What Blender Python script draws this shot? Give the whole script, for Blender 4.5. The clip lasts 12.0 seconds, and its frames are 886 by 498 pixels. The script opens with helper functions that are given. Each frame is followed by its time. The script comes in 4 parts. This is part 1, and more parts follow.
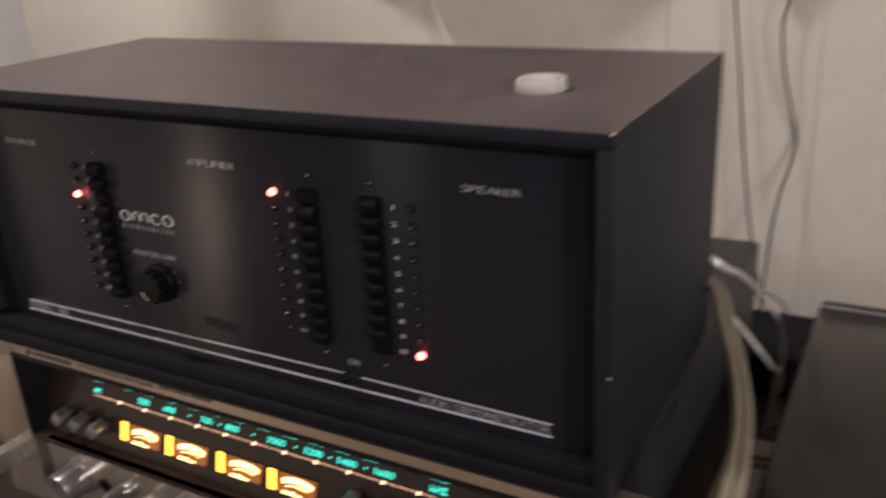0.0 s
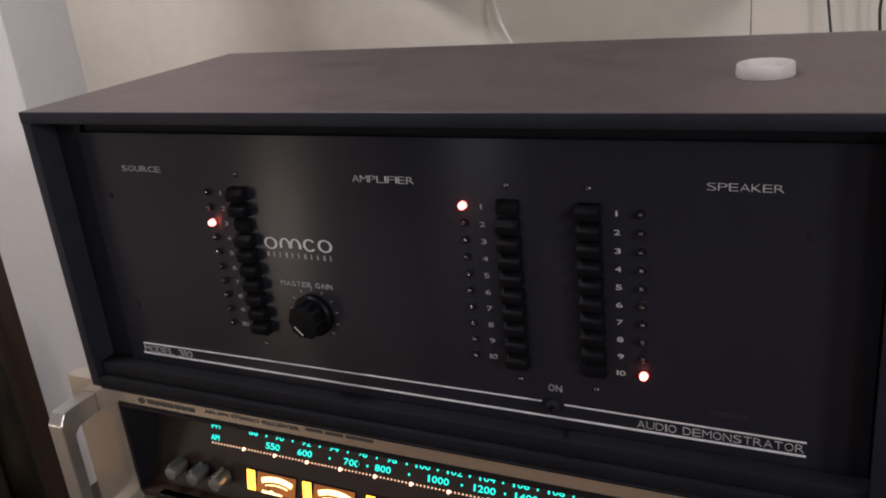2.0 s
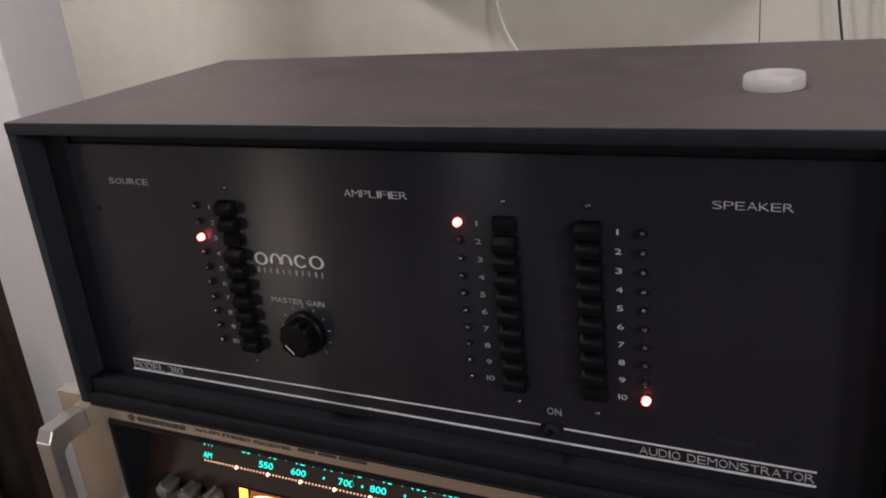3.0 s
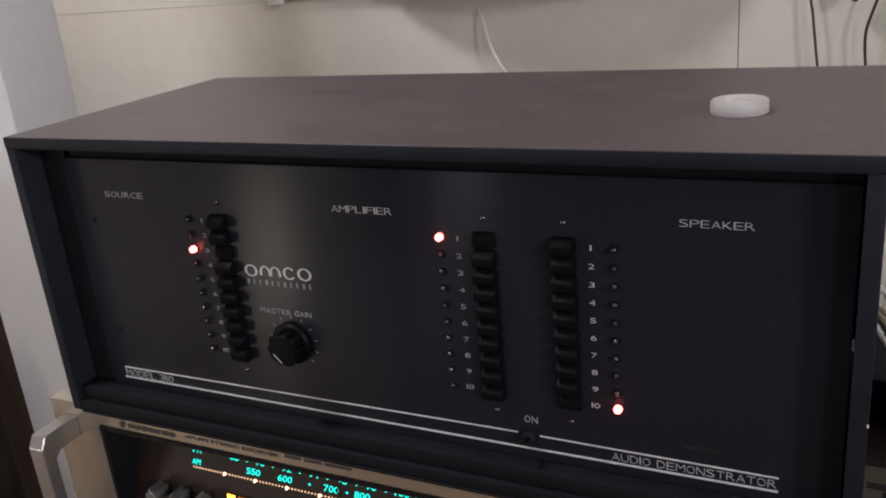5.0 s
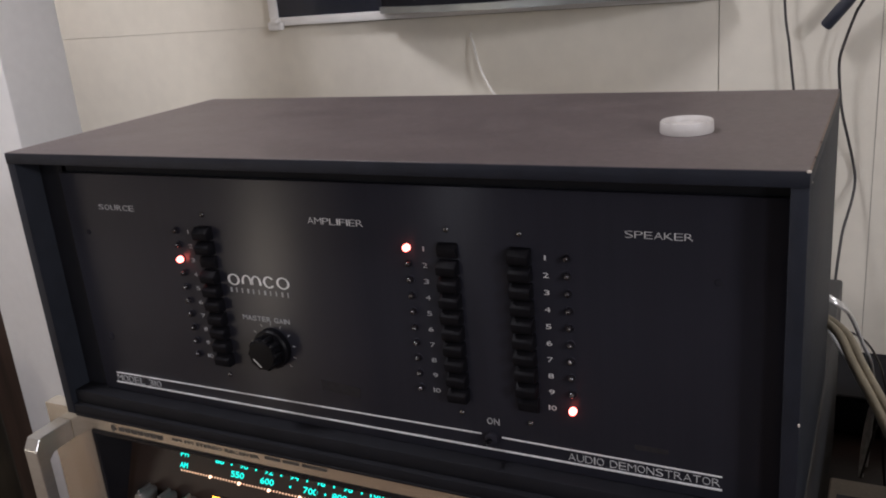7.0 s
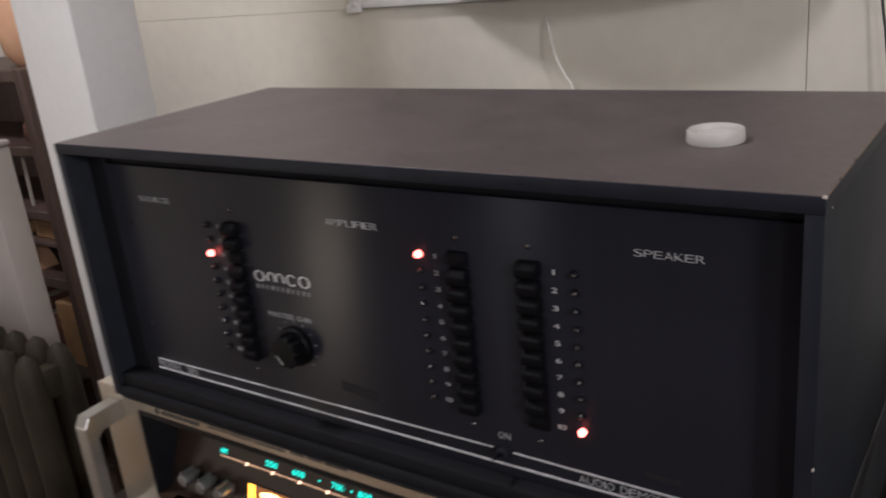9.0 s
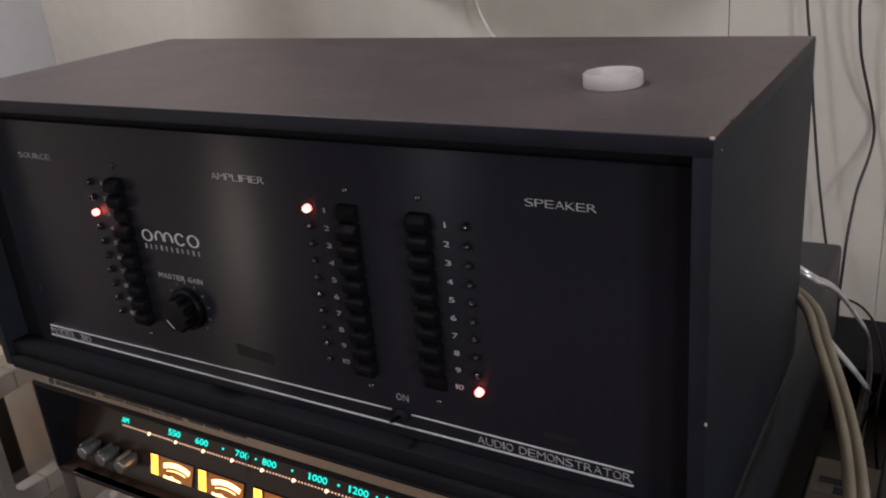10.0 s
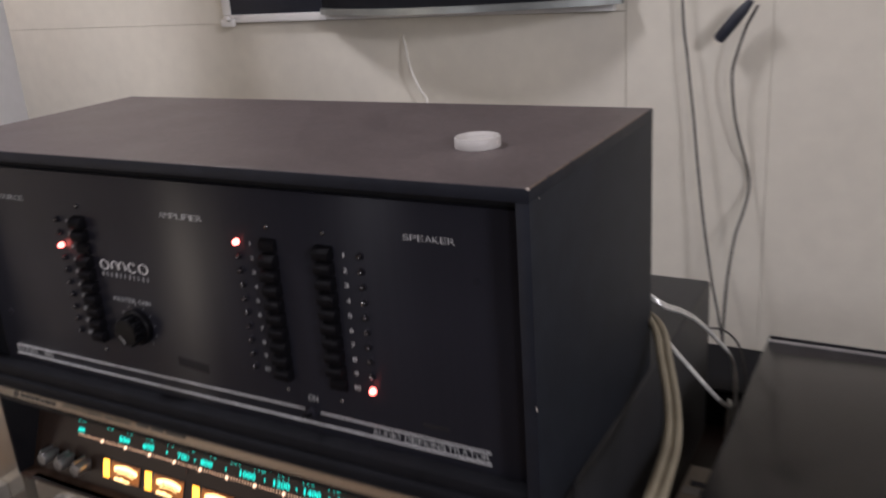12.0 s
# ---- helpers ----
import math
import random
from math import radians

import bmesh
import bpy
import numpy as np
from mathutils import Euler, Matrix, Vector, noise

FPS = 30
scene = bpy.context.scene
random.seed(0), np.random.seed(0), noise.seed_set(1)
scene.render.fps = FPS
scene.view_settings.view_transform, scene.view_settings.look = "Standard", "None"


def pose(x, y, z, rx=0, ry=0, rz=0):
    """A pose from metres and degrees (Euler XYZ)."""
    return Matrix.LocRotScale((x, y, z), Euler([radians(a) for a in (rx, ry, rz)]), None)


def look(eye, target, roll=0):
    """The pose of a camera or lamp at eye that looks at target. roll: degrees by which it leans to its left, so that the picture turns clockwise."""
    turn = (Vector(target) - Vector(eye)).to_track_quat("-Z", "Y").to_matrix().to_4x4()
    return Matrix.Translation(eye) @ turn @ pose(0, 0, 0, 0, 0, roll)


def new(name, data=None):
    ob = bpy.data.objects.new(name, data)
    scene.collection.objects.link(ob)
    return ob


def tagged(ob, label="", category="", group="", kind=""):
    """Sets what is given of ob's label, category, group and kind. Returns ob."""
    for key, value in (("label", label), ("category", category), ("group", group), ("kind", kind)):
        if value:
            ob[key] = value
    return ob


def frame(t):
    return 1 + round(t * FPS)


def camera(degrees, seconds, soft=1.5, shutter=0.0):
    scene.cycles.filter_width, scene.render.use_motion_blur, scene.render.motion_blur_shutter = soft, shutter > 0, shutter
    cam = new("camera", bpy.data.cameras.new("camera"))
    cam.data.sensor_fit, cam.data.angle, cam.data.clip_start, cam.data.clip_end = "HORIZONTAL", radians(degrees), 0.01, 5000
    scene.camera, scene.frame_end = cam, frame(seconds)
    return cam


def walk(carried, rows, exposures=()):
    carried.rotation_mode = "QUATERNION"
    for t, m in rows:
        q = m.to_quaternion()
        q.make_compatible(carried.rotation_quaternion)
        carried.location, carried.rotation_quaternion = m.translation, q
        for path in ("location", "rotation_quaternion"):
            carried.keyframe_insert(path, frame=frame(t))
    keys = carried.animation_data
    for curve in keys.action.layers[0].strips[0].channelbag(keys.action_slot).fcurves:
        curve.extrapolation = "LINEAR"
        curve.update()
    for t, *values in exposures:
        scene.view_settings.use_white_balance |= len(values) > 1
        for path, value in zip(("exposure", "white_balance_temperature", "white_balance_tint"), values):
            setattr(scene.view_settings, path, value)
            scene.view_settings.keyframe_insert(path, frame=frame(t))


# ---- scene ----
cam = camera(53.8, 12.0, soft=1.9, shutter=0.8)
PATH = [
    (0, (0.6419, -0.3680, 1.2600), (-0.2896, 1.2427, 0.5267), -3.43),
    (0.2, (0.6237, -0.3479, 1.2526), (-0.3851, 1.1963, 0.4795), -4.56),
    (0.3, (0.6129, -0.3427, 1.2461), (-0.4374, 1.1689, 0.4638), -4.00),
    (0.4, (0.5999, -0.3340, 1.2430), (-0.4513, 1.1584, 0.4259), -4.23),
    (0.5, (0.5881, -0.3330, 1.2428), (-0.4506, 1.1693, 0.4277), -4.42),
    (0.6, (0.5737, -0.3304, 1.2426), (-0.4283, 1.2045, 0.4425), -4.58),
    (0.8, (0.5493, -0.3456, 1.2463), (-0.3243, 1.2766, 0.4684), -4.09),
    (1, (0.5383, -0.3709, 1.2569), (-0.2990, 1.2750, 0.4889), -5.01),
    (1.5, (0.5100, -0.3878, 1.2491), (-0.3244, 1.2850, 0.5380), -4.28),
    (2, (0.5009, -0.3889, 1.2515), (-0.3620, 1.2717, 0.5461), -6.04),
    (2.5, (0.4974, -0.3769, 1.2494), (-0.3734, 1.2808, 0.5467), -5.92),
    (3, (0.4989, -0.3672, 1.2529), (-0.3811, 1.2857, 0.5504), -6.18),
    (5, (0.5120, -0.3830, 1.2599), (-0.3500, 1.2908, 0.5850), -5.44),
    (5.5, (0.4997, -0.3871, 1.2459), (-0.3254, 1.3209, 0.6120), -3.76),
    (6, (0.5148, -0.3810, 1.2537), (-0.3161, 1.3168, 0.6002), -5.04),
    (6.5, (0.5399, -0.3908, 1.2627), (-0.3225, 1.2969, 0.6240), -5.31),
    (6.7, (0.5449, -0.3946, 1.2597), (-0.3402, 1.2890, 0.6416), -5.44),
    (8.3, (0.5658, -0.4118, 1.2725), (-0.3464, 1.2452, 0.6224), -4.08),
    (8.5, (0.5756, -0.4052, 1.2760), (-0.4015, 1.2080, 0.6107), -5.25),
    (8.7, (0.5787, -0.3919, 1.2758), (-0.4574, 1.1868, 0.6169), -6.54),
    (9, (0.5879, -0.3518, 1.2679), (-0.5195, 1.1795, 0.6131), -5.93),
    (9.5, (0.5890, -0.3241, 1.2538), (-0.4540, 1.2323, 0.5539), -5.29),
    (10, (0.6011, -0.3187, 1.2509), (-0.3999, 1.2469, 0.5114), -5.52),
    (10.5, (0.6072, -0.3117, 1.2470), (-0.3964, 1.2521, 0.5071), -5.54),
    (11, (0.6201, -0.3003, 1.2487), (-0.4066, 1.2464, 0.5046), -5.11),
    (11.5, (0.6419, -0.2990, 1.2526), (-0.3893, 1.2566, 0.5335), -4.90),
    (11.8, (0.6739, -0.3410, 1.2697), (-0.3127, 1.2699, 0.6126), -4.64),
    (12, (0.6930, -0.3883, 1.2764), (-0.2540, 1.2503, 0.6297), -4.17),
]
LIGHTING = [
    (0.0, 1.02, 6550, 21), (0.5, 0.92, 6550, 21), (0.9, 0.92, 6250, 19), (2.5, 0.92, 6150, 18), (5.5, 1.00, 6000, 16), (6.5, 1.06, 6000, 16), (8.5, 1.04, 6000, 15),
    (9.0, 0.96, 6050, 15), (10.5, 0.66, 5950, 18), (11.5, 0.70, 5950, 17), (12.0, 0.96, 6000, 18),
]
walk(cam, [(t, look(eye, target, roll)) for t, eye, target, roll in PATH], LIGHTING)

# ---- world, lamps ----
world = bpy.data.worlds.new("world")
scene.world = world
world.use_nodes = True
bg = world.node_tree.nodes["Background"]
sky = world.node_tree.nodes.new("ShaderNodeTexSky")
sky.sky_type, sky.sun_disc = "NISHITA", False
sky.sun_elevation, sky.sun_rotation = radians(35), radians(120)
world.node_tree.links.new(sky.outputs[0], bg.inputs[0])
bg.inputs[1].default_value = 0.08


def area_lamp(name, eye, target, sx, sy, watts, colour):
    data = bpy.data.lights.new(name, "AREA")
    data.shape, data.size, data.size_y = "RECTANGLE", sx, sy
    data.energy, data.color = watts, colour
    ob = new(name, data)
    ob.matrix_basis = look(eye, target)
    return ob


# Unseen lamp, added to lift the cabinet top and the wall's left.
LAMP = (-0.42, -0.28, 2.49)
area_lamp("fill_lamp_light", LAMP, (LAMP[0], LAMP[1], 0), 0.28, 0.28, 7.4, (1.0, 0.96, 0.93))
area_lamp("east_window_light", (3.31, -1.75, 2.20), (0.2, 0.30, 1.15), 0.46, 0.46, 21, (1.0, 0.96, 0.93))
area_lamp("south_window_light", (2.90, -3.19, 1.75), (0.0, 0.40, 1.20), 0.60, 0.90, 10, (1.0, 0.96, 0.92))
# Unseen pane, added to brighten the left of the wall.
area_lamp("south_fill_light", (-0.85, -3.19, 1.60), (0.0, 0.40, 1.20), 0.34, 1.00, 3, (1.0, 0.95, 0.90))
# Unseen source, set low and sized so its reflection glows on the faceplate.
area_lamp("west_glow_light", (-1.72, -1.93, 0.50), (0.2, -1.93, 0.50), 0.38, 0.84, 3.4, (1.0, 0.86, 0.64))


# ---- materials ----
def material(name, colour, rough=0.5, metal=0.0, vary=0.15, scale=30.0, bump=0.0, bump_scale=200.0, spec=0.5,
             stretch=(1, 1, 1), emit=0.0, aniso=0.0, coat=0.0, rough_vary=0.0, fine=0.0):
    m = bpy.data.materials.new(name)
    m.use_nodes = True
    nt = m.node_tree
    b = nt.nodes["Principled BSDF"]
    link = nt.links.new
    b.inputs["Base Color"].default_value = (*colour, 1)
    b.inputs["Roughness"].default_value = rough
    b.inputs["Metallic"].default_value = metal
    b.inputs["Specular IOR Level"].default_value = spec
    b.inputs["Coat Weight"].default_value = coat
    tc = nt.nodes.new("ShaderNodeTexCoord")
    mp = nt.nodes.new("ShaderNodeMapping")
    mp.inputs["Scale"].default_value = stretch
    link(tc.outputs["Object"], mp.inputs[0])
    if vary:
        n = nt.nodes.new("ShaderNodeTexNoise")
        n.inputs["Scale"].default_value, n.inputs["Detail"].default_value = scale, 6
        link(mp.outputs[0], n.inputs["Vector"])
        r = nt.nodes.new("ShaderNodeMapRange")
        r.inputs["From Min"].default_value, r.inputs["From Max"].default_value = 0.3, 0.7
        r.inputs["To Min"].default_value, r.inputs["To Max"].default_value = 1 - vary, 1 + vary
        link(n.outputs[0], r.inputs[0])
        fac = r.outputs[0]
        if fine:
            n2 = nt.nodes.new("ShaderNodeTexNoise")
            n2.inputs["Scale"].default_value, n2.inputs["Detail"].default_value = scale * 14, 3
            link(mp.outputs[0], n2.inputs["Vector"])
            r2 = nt.nodes.new("ShaderNodeMapRange")
            r2.inputs["From Min"].default_value, r2.inputs["From Max"].default_value = 0.3, 0.7
            r2.inputs["To Min"].default_value, r2.inputs["To Max"].default_value = 1 - fine, 1 + fine
            link(n2.outputs[0], r2.inputs[0])
            mul = nt.nodes.new("ShaderNodeMath")
            mul.operation = "MULTIPLY"
            link(fac, mul.inputs[0])
            link(r2.outputs[0], mul.inputs[1])
            fac = mul.outputs[0]
        mix = nt.nodes.new("ShaderNodeVectorMath")
        mix.operation = "SCALE"
        mix.inputs[0].default_value = colour
        link(fac, mix.inputs["Scale"])
        link(mix.outputs[0], b.inputs["Base Color"])
        if rough_vary:
            rr = nt.nodes.new("ShaderNodeMapRange")
            rr.inputs["From Min"].default_value, rr.inputs["From Max"].default_value = 0.3, 0.7
            rr.inputs["To Min"].default_value, rr.inputs["To Max"].default_value = rough - rough_vary, rough + rough_vary
            link(n.outputs[0], rr.inputs[0])
            link(rr.outputs[0], b.inputs["Roughness"])
    if bump:
        n3 = nt.nodes.new("ShaderNodeTexNoise")
        n3.inputs["Scale"].default_value, n3.inputs["Detail"].default_value = bump_scale, 4
        link(mp.outputs[0], n3.inputs["Vector"])
        bp = nt.nodes.new("ShaderNodeBump")
        bp.inputs["Strength"].default_value, bp.inputs["Distance"].default_value = bump, 0.002
        link(n3.outputs[0], bp.inputs["Height"])
        link(bp.outputs[0], b.inputs["Normal"])
    if aniso:
        b.inputs["Anisotropic"].default_value = aniso
        tg = nt.nodes.new("ShaderNodeCombineXYZ")
        tg.inputs[2].default_value = 1.0
        link(tg.outputs[0], b.inputs["Tangent"])
    if emit:
        b.inputs["Emission Color"].default_value = (*colour, 1)
        b.inputs["Emission Strength"].default_value = emit
    return m


M = {
    # One covering in two colours: the lit top's tone, the shaded sides' tone.
    "vinyl": material("lit_vinyl_board", (0.106, 0.085, 0.085), 0.46, spec=0.5, vary=0.10, scale=18, bump=0.10, bump_scale=900, fine=0.12, rough_vary=0.05),
    "vinyl_shade": material("shaded_board", (0.0155, 0.0185, 0.0250), 0.56, spec=0.18, vary=0.15, scale=60, bump=0.12, bump_scale=700),
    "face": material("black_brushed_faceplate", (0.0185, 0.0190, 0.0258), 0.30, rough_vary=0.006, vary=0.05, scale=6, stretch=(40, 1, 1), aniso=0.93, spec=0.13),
    "rail": material("matt_black_rail", (0.0082, 0.0086, 0.0112), 0.65, vary=0.2, scale=40, spec=0.14),
    "rail_grey": material("dark_grey_label", (0.019, 0.018, 0.020), 0.6, vary=0.2, scale=300, spec=0.15),
    "print": material("white_print", (0.62, 0.63, 0.64), 0.55, vary=0.12, scale=160),
    # Angle and glare dim some white print; put into these two colours.
    "print_soft": material("dimmed_white_print", (0.42, 0.43, 0.44), 0.55, vary=0.12, scale=160),
    "print_dim": material("dim_print", (0.30, 0.31, 0.32), 0.55, vary=0.15, scale=160),
    "button": material("black_plastic_button", (0.0068, 0.0066, 0.0080), 0.42, vary=0.2, scale=120, spec=0.035),
    "knob": material("black_knob_plastic", (0.004, 0.004, 0.005), 0.4, vary=0.2, scale=150, spec=0.09),
    "bezel": material("black_led_bezel", (0.0170, 0.0170, 0.0230), 0.6, vary=0.2, scale=200, spec=0.08),
    "led_off": material("dark_red_led_lens", (0.012, 0.010, 0.012), 0.06, vary=0.1, scale=300, spec=1.0),
    "led_on": material("lit_red_led_lens", (1.0, 0.15, 0.11), 0.3, vary=0, emit=5.0),
    "screw": material("dark_steel_screw", (0.13, 0.13, 0.135), 0.26, metal=0.9, vary=0.25, scale=300),
    "chip": material("bare_board_chip", (0.55, 0.50, 0.45), 0.7, vary=0.2, scale=400),
    "worn": material("worn_brown_board_edge", (0.15, 0.11, 0.085), 0.7, vary=0.4, scale=300),
    # Darkest copy of the covering: the front edges' shade put into the colour.
    "band": material("shaded_front_edge", (0.0125, 0.0148, 0.0220), 0.5, spec=0.2, vary=0.15, scale=60, bump=0.08, bump_scale=700),
    "cap": material("white_cap_plastic", (0.55, 0.53, 0.51), 0.4, vary=0.05, scale=80, bump=0.05, bump_scale=300),
    "alu": material("champagne_brushed_aluminium", (0.67, 0.61, 0.51), 0.21, metal=0.84, vary=0.08, scale=8, stretch=(1, 1, 45), fine=0.06, bump=0.015, bump_scale=150),
    "alu_handle": material("satin_aluminium_handle", (0.50, 0.50, 0.49), 0.30, metal=0.92, vary=0.05, scale=30, stretch=(1, 1, 8), fine=0.03),
    "chrome": material("knob_turned_metal", (0.32, 0.315, 0.31), 0.30, metal=0.8, vary=0.15, scale=60),
    # The meters' amber glow on dial and ledge is put into these browns.
    "dial_back": material("dial_backing_glow", (0.026, 0.015, 0.010), 0.42, vary=0.2, scale=20, spec=0.3),
    "dial_shelf": material("dial_shelf_glow", (0.042, 0.025, 0.017), 0.7, vary=0.2, scale=20, spec=0.1),
    "glass_black": material("black_dial_window", (0.010, 0.010, 0.012), 0.22, vary=0.2, scale=20, spec=0.35),
    "case": material("black_painted_steel_case", (0.020, 0.021, 0.024), 0.5, vary=0.2, scale=15, bump=0.10, bump_scale=800, fine=0.15),
    "teal": material("teal_lit_numerals", (0.01, 0.62, 0.47), 0.5, vary=0, emit=1.1),
    "amber_dot": material("amber_lit_scale", (1.0, 0.66, 0.40), 0.5, vary=0, emit=1.3),
    "amber_faint": material("amber_lit_fine_scale", (1.0, 0.58, 0.34), 0.5, vary=0, emit=0.6),
    "meter_back": material("amber_meter_face", (0.34, 0.105, 0.016), 0.5, vary=0.4, scale=70, emit=0.30),
    "meter_bar": material("yellow_meter_side_light", (1.0, 0.42, 0.03), 0.5, vary=0, emit=2.4),
    "meter_scale": material("bright_meter_scale", (1.0, 0.64, 0.22), 0.5, vary=0, emit=2.3),
    "needle": material("dark_meter_needle", (0.05, 0.012, 0.004), 0.5, vary=0.1),
    "dark_print": material("dark_grey_print", (0.06, 0.055, 0.05), 0.6, vary=0.2, scale=200),
    "wall": material("beige_painted_panelling", (0.71, 0.672, 0.580), 0.62, vary=0.035, scale=3.0, bump=0.10, bump_scale=160, fine=0.03, spec=0.35),
    "wall_dark": material("darkened_unseen_wall", (0.10, 0.075, 0.06), 0.6, vary=0.25, scale=4, stretch=(10, 10, 1)),
    "wall_far": material("beige_wall_paint", (0.58, 0.53, 0.46), 0.7, vary=0.05, scale=2.0, bump=0.08, bump_scale=140),
    "groove": material("dark_panel_joint", (0.32, 0.285, 0.24), 0.8, vary=0.2, scale=50),
    "ceiling": material("white_ceiling_paint", (0.74, 0.72, 0.69), 0.8, vary=0.04, scale=4, bump=0.1, bump_scale=120),
    "floor": material("brown_floor_boards", (0.17, 0.105, 0.06), 0.5, vary=0.3, scale=5, stretch=(1, 14, 1), bump=0.1, bump_scale=40),
    "post": material("white_gloss_paint", (0.74, 0.74, 0.735), 0.38, vary=0.035, scale=7, bump=0.06, bump_scale=60, fine=0.02),
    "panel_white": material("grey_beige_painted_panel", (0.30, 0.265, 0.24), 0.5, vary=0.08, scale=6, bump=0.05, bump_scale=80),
    "table": material("red_brown_stained_wood", (0.014, 0.008, 0.0065), 0.40, vary=0.4, scale=4, stretch=(1, 16, 16), bump=0.08, bump_scale=30),
    "dark_wood": material("dark_brown_wood", (0.082, 0.050, 0.040), 0.5, vary=0.4, scale=5, stretch=(12, 12, 1), bump=0.1, bump_scale=30),
    "iron": material("dark_brown_cast_iron_paint", (0.022, 0.017, 0.010), 0.62, spec=0.25, vary=0.3, scale=20, bump=0.2, bump_scale=140),
    "white_cable": material("white_cable_sheath", (0.80, 0.78, 0.72), 0.45, vary=0.05, scale=80),
    "black_cable": material("black_cable_sheath", (0.035, 0.032, 0.032), 0.5, vary=0.15, scale=80),
    "beige_cable": material("beige_twin_cable_sheath", (0.27, 0.24, 0.175), 0.5, vary=0.14, scale=40, bump=0.08, bump_scale=200),
    "clear_wire": material("silvery_clear_wire", (0.70, 0.70, 0.68), 0.32, metal=0.4, vary=0.25, scale=120, coat=0.15),
    "adapter": material("blue_black_plastic", (0.030, 0.034, 0.048), 0.45, vary=0.15, scale=60),
    "smoked": material("smoked_black_lid", (0.014, 0.012, 0.012), 0.16, vary=0.2, scale=10, spec=0.34),
    "lid_edge": material("polished_lid_edge", (0.22, 0.21, 0.21), 0.25, vary=0.2, scale=40, spec=0.6),
    "card": material("grey_brown_card", (0.46, 0.41, 0.35), 0.75, vary=0.18, scale=22, fine=0.06),
    "blue_print": material("blue_black_print", (0.030, 0.034, 0.055), 0.5, vary=0.15, scale=60),
    "pale_print": material("pale_print", (0.42, 0.42, 0.42), 0.6, vary=0.1, scale=60),
    "rail_white": material("white_plastic_trim", (0.80, 0.79, 0.77), 0.35, vary=0.04, scale=20),
    "screen": material("blue_black_screen", (0.008, 0.011, 0.022), 0.2, vary=0.1, scale=10),
    "steel_edge": material("grey_metal_edge", (0.30, 0.32, 0.31), 0.35, metal=0.7, vary=0.15, scale=20),
    "tan": material("tan_leather", (0.30, 0.17, 0.08), 0.6, vary=0.3, scale=25, bump=0.15, bump_scale=120),
    "tan_card": material("orange_tan_card", (0.46, 0.27, 0.13), 0.7, vary=0.15, scale=25),
    "rust": material("rust_brown_cloth", (0.12, 0.045, 0.028), 0.8, vary=0.35, scale=25, bump=0.3, bump_scale=200),
    "peach": material("plain_peach", (0.62, 0.36, 0.22), 0.5, vary=0.12, scale=18),
    "plum": material("plum_dark_cover", (0.055, 0.032, 0.038), 0.6, vary=0.25, scale=20),
    "lampglass": material("fill_lamp_glass", (1.0, 0.95, 0.88), 0.5, vary=0, emit=3.0),
}

def streak_gloss(m, x0, x1, low, high):
    """Puts the plate's left-hand glow into its gloss: specular runs from low to high along x."""
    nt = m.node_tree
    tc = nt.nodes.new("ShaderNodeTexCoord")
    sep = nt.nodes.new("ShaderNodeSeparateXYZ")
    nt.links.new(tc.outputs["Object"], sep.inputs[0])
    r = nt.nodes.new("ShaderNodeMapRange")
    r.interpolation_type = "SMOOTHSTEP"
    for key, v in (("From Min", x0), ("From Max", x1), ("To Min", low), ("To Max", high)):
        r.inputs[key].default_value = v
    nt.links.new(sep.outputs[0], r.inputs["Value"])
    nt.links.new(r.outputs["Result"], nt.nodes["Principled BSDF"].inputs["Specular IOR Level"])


# The glossier left stands in for a reflected streak with a fixed edge.
streak_gloss(M["face"], -0.014, 0.020, 0.30, 0.13)

# ---- building helpers ----
BASE = {}


def thing(name, base, label, category, group="", kind="", turn=0.0):
    ob = new(name)
    ob.empty_display_size = 0.02
    ob.matrix_basis = Matrix.Translation(base) @ Matrix.Rotation(radians(turn), 4, "Z")
    BASE[ob.name] = Vector(base)
    return tagged(ob, label, category, group, kind)


def finish(name, bm, material_name, smooth=False):
    bmesh.ops.recalc_face_normals(bm, faces=bm.faces[:])
    me = bpy.data.meshes.new(name)
    bm.to_mesh(me)
    bm.free()
    me.materials.append(M[material_name])
    if smooth:
        me.shade_smooth()
        me.set_sharp_from_angle(angle=radians(38))
    return me


def part(name, bm, material_name, parent, label="", smooth=False):
    """One mesh under a thing or a part; its coordinates are those of the place."""
    base = BASE[parent.name]
    bmesh.ops.translate(bm, verts=bm.verts[:], vec=-base)
    ob = new(name, finish(name, bm, material_name, smooth))
    ob.parent = parent
    BASE[ob.name] = base
    return tagged(ob, label)


def alone(name, bm, material_name, label, category, group="", kind="", smooth=False):
    """One mesh as a thing or a piece of the setting."""
    lo = Vector((min(v.co[i] for v in bm.verts) for i in range(3)))
    hi = Vector((max(v.co[i] for v in bm.verts) for i in range(3)))
    base = Vector(((lo.x + hi.x) / 2, (lo.y + hi.y) / 2, lo.z))
    bmesh.ops.translate(bm, verts=bm.verts[:], vec=-base)
    ob = new(name, finish(name, bm, material_name, smooth))
    ob.location = base
    BASE[ob.name] = base
    return tagged(ob, label, category, group, kind)


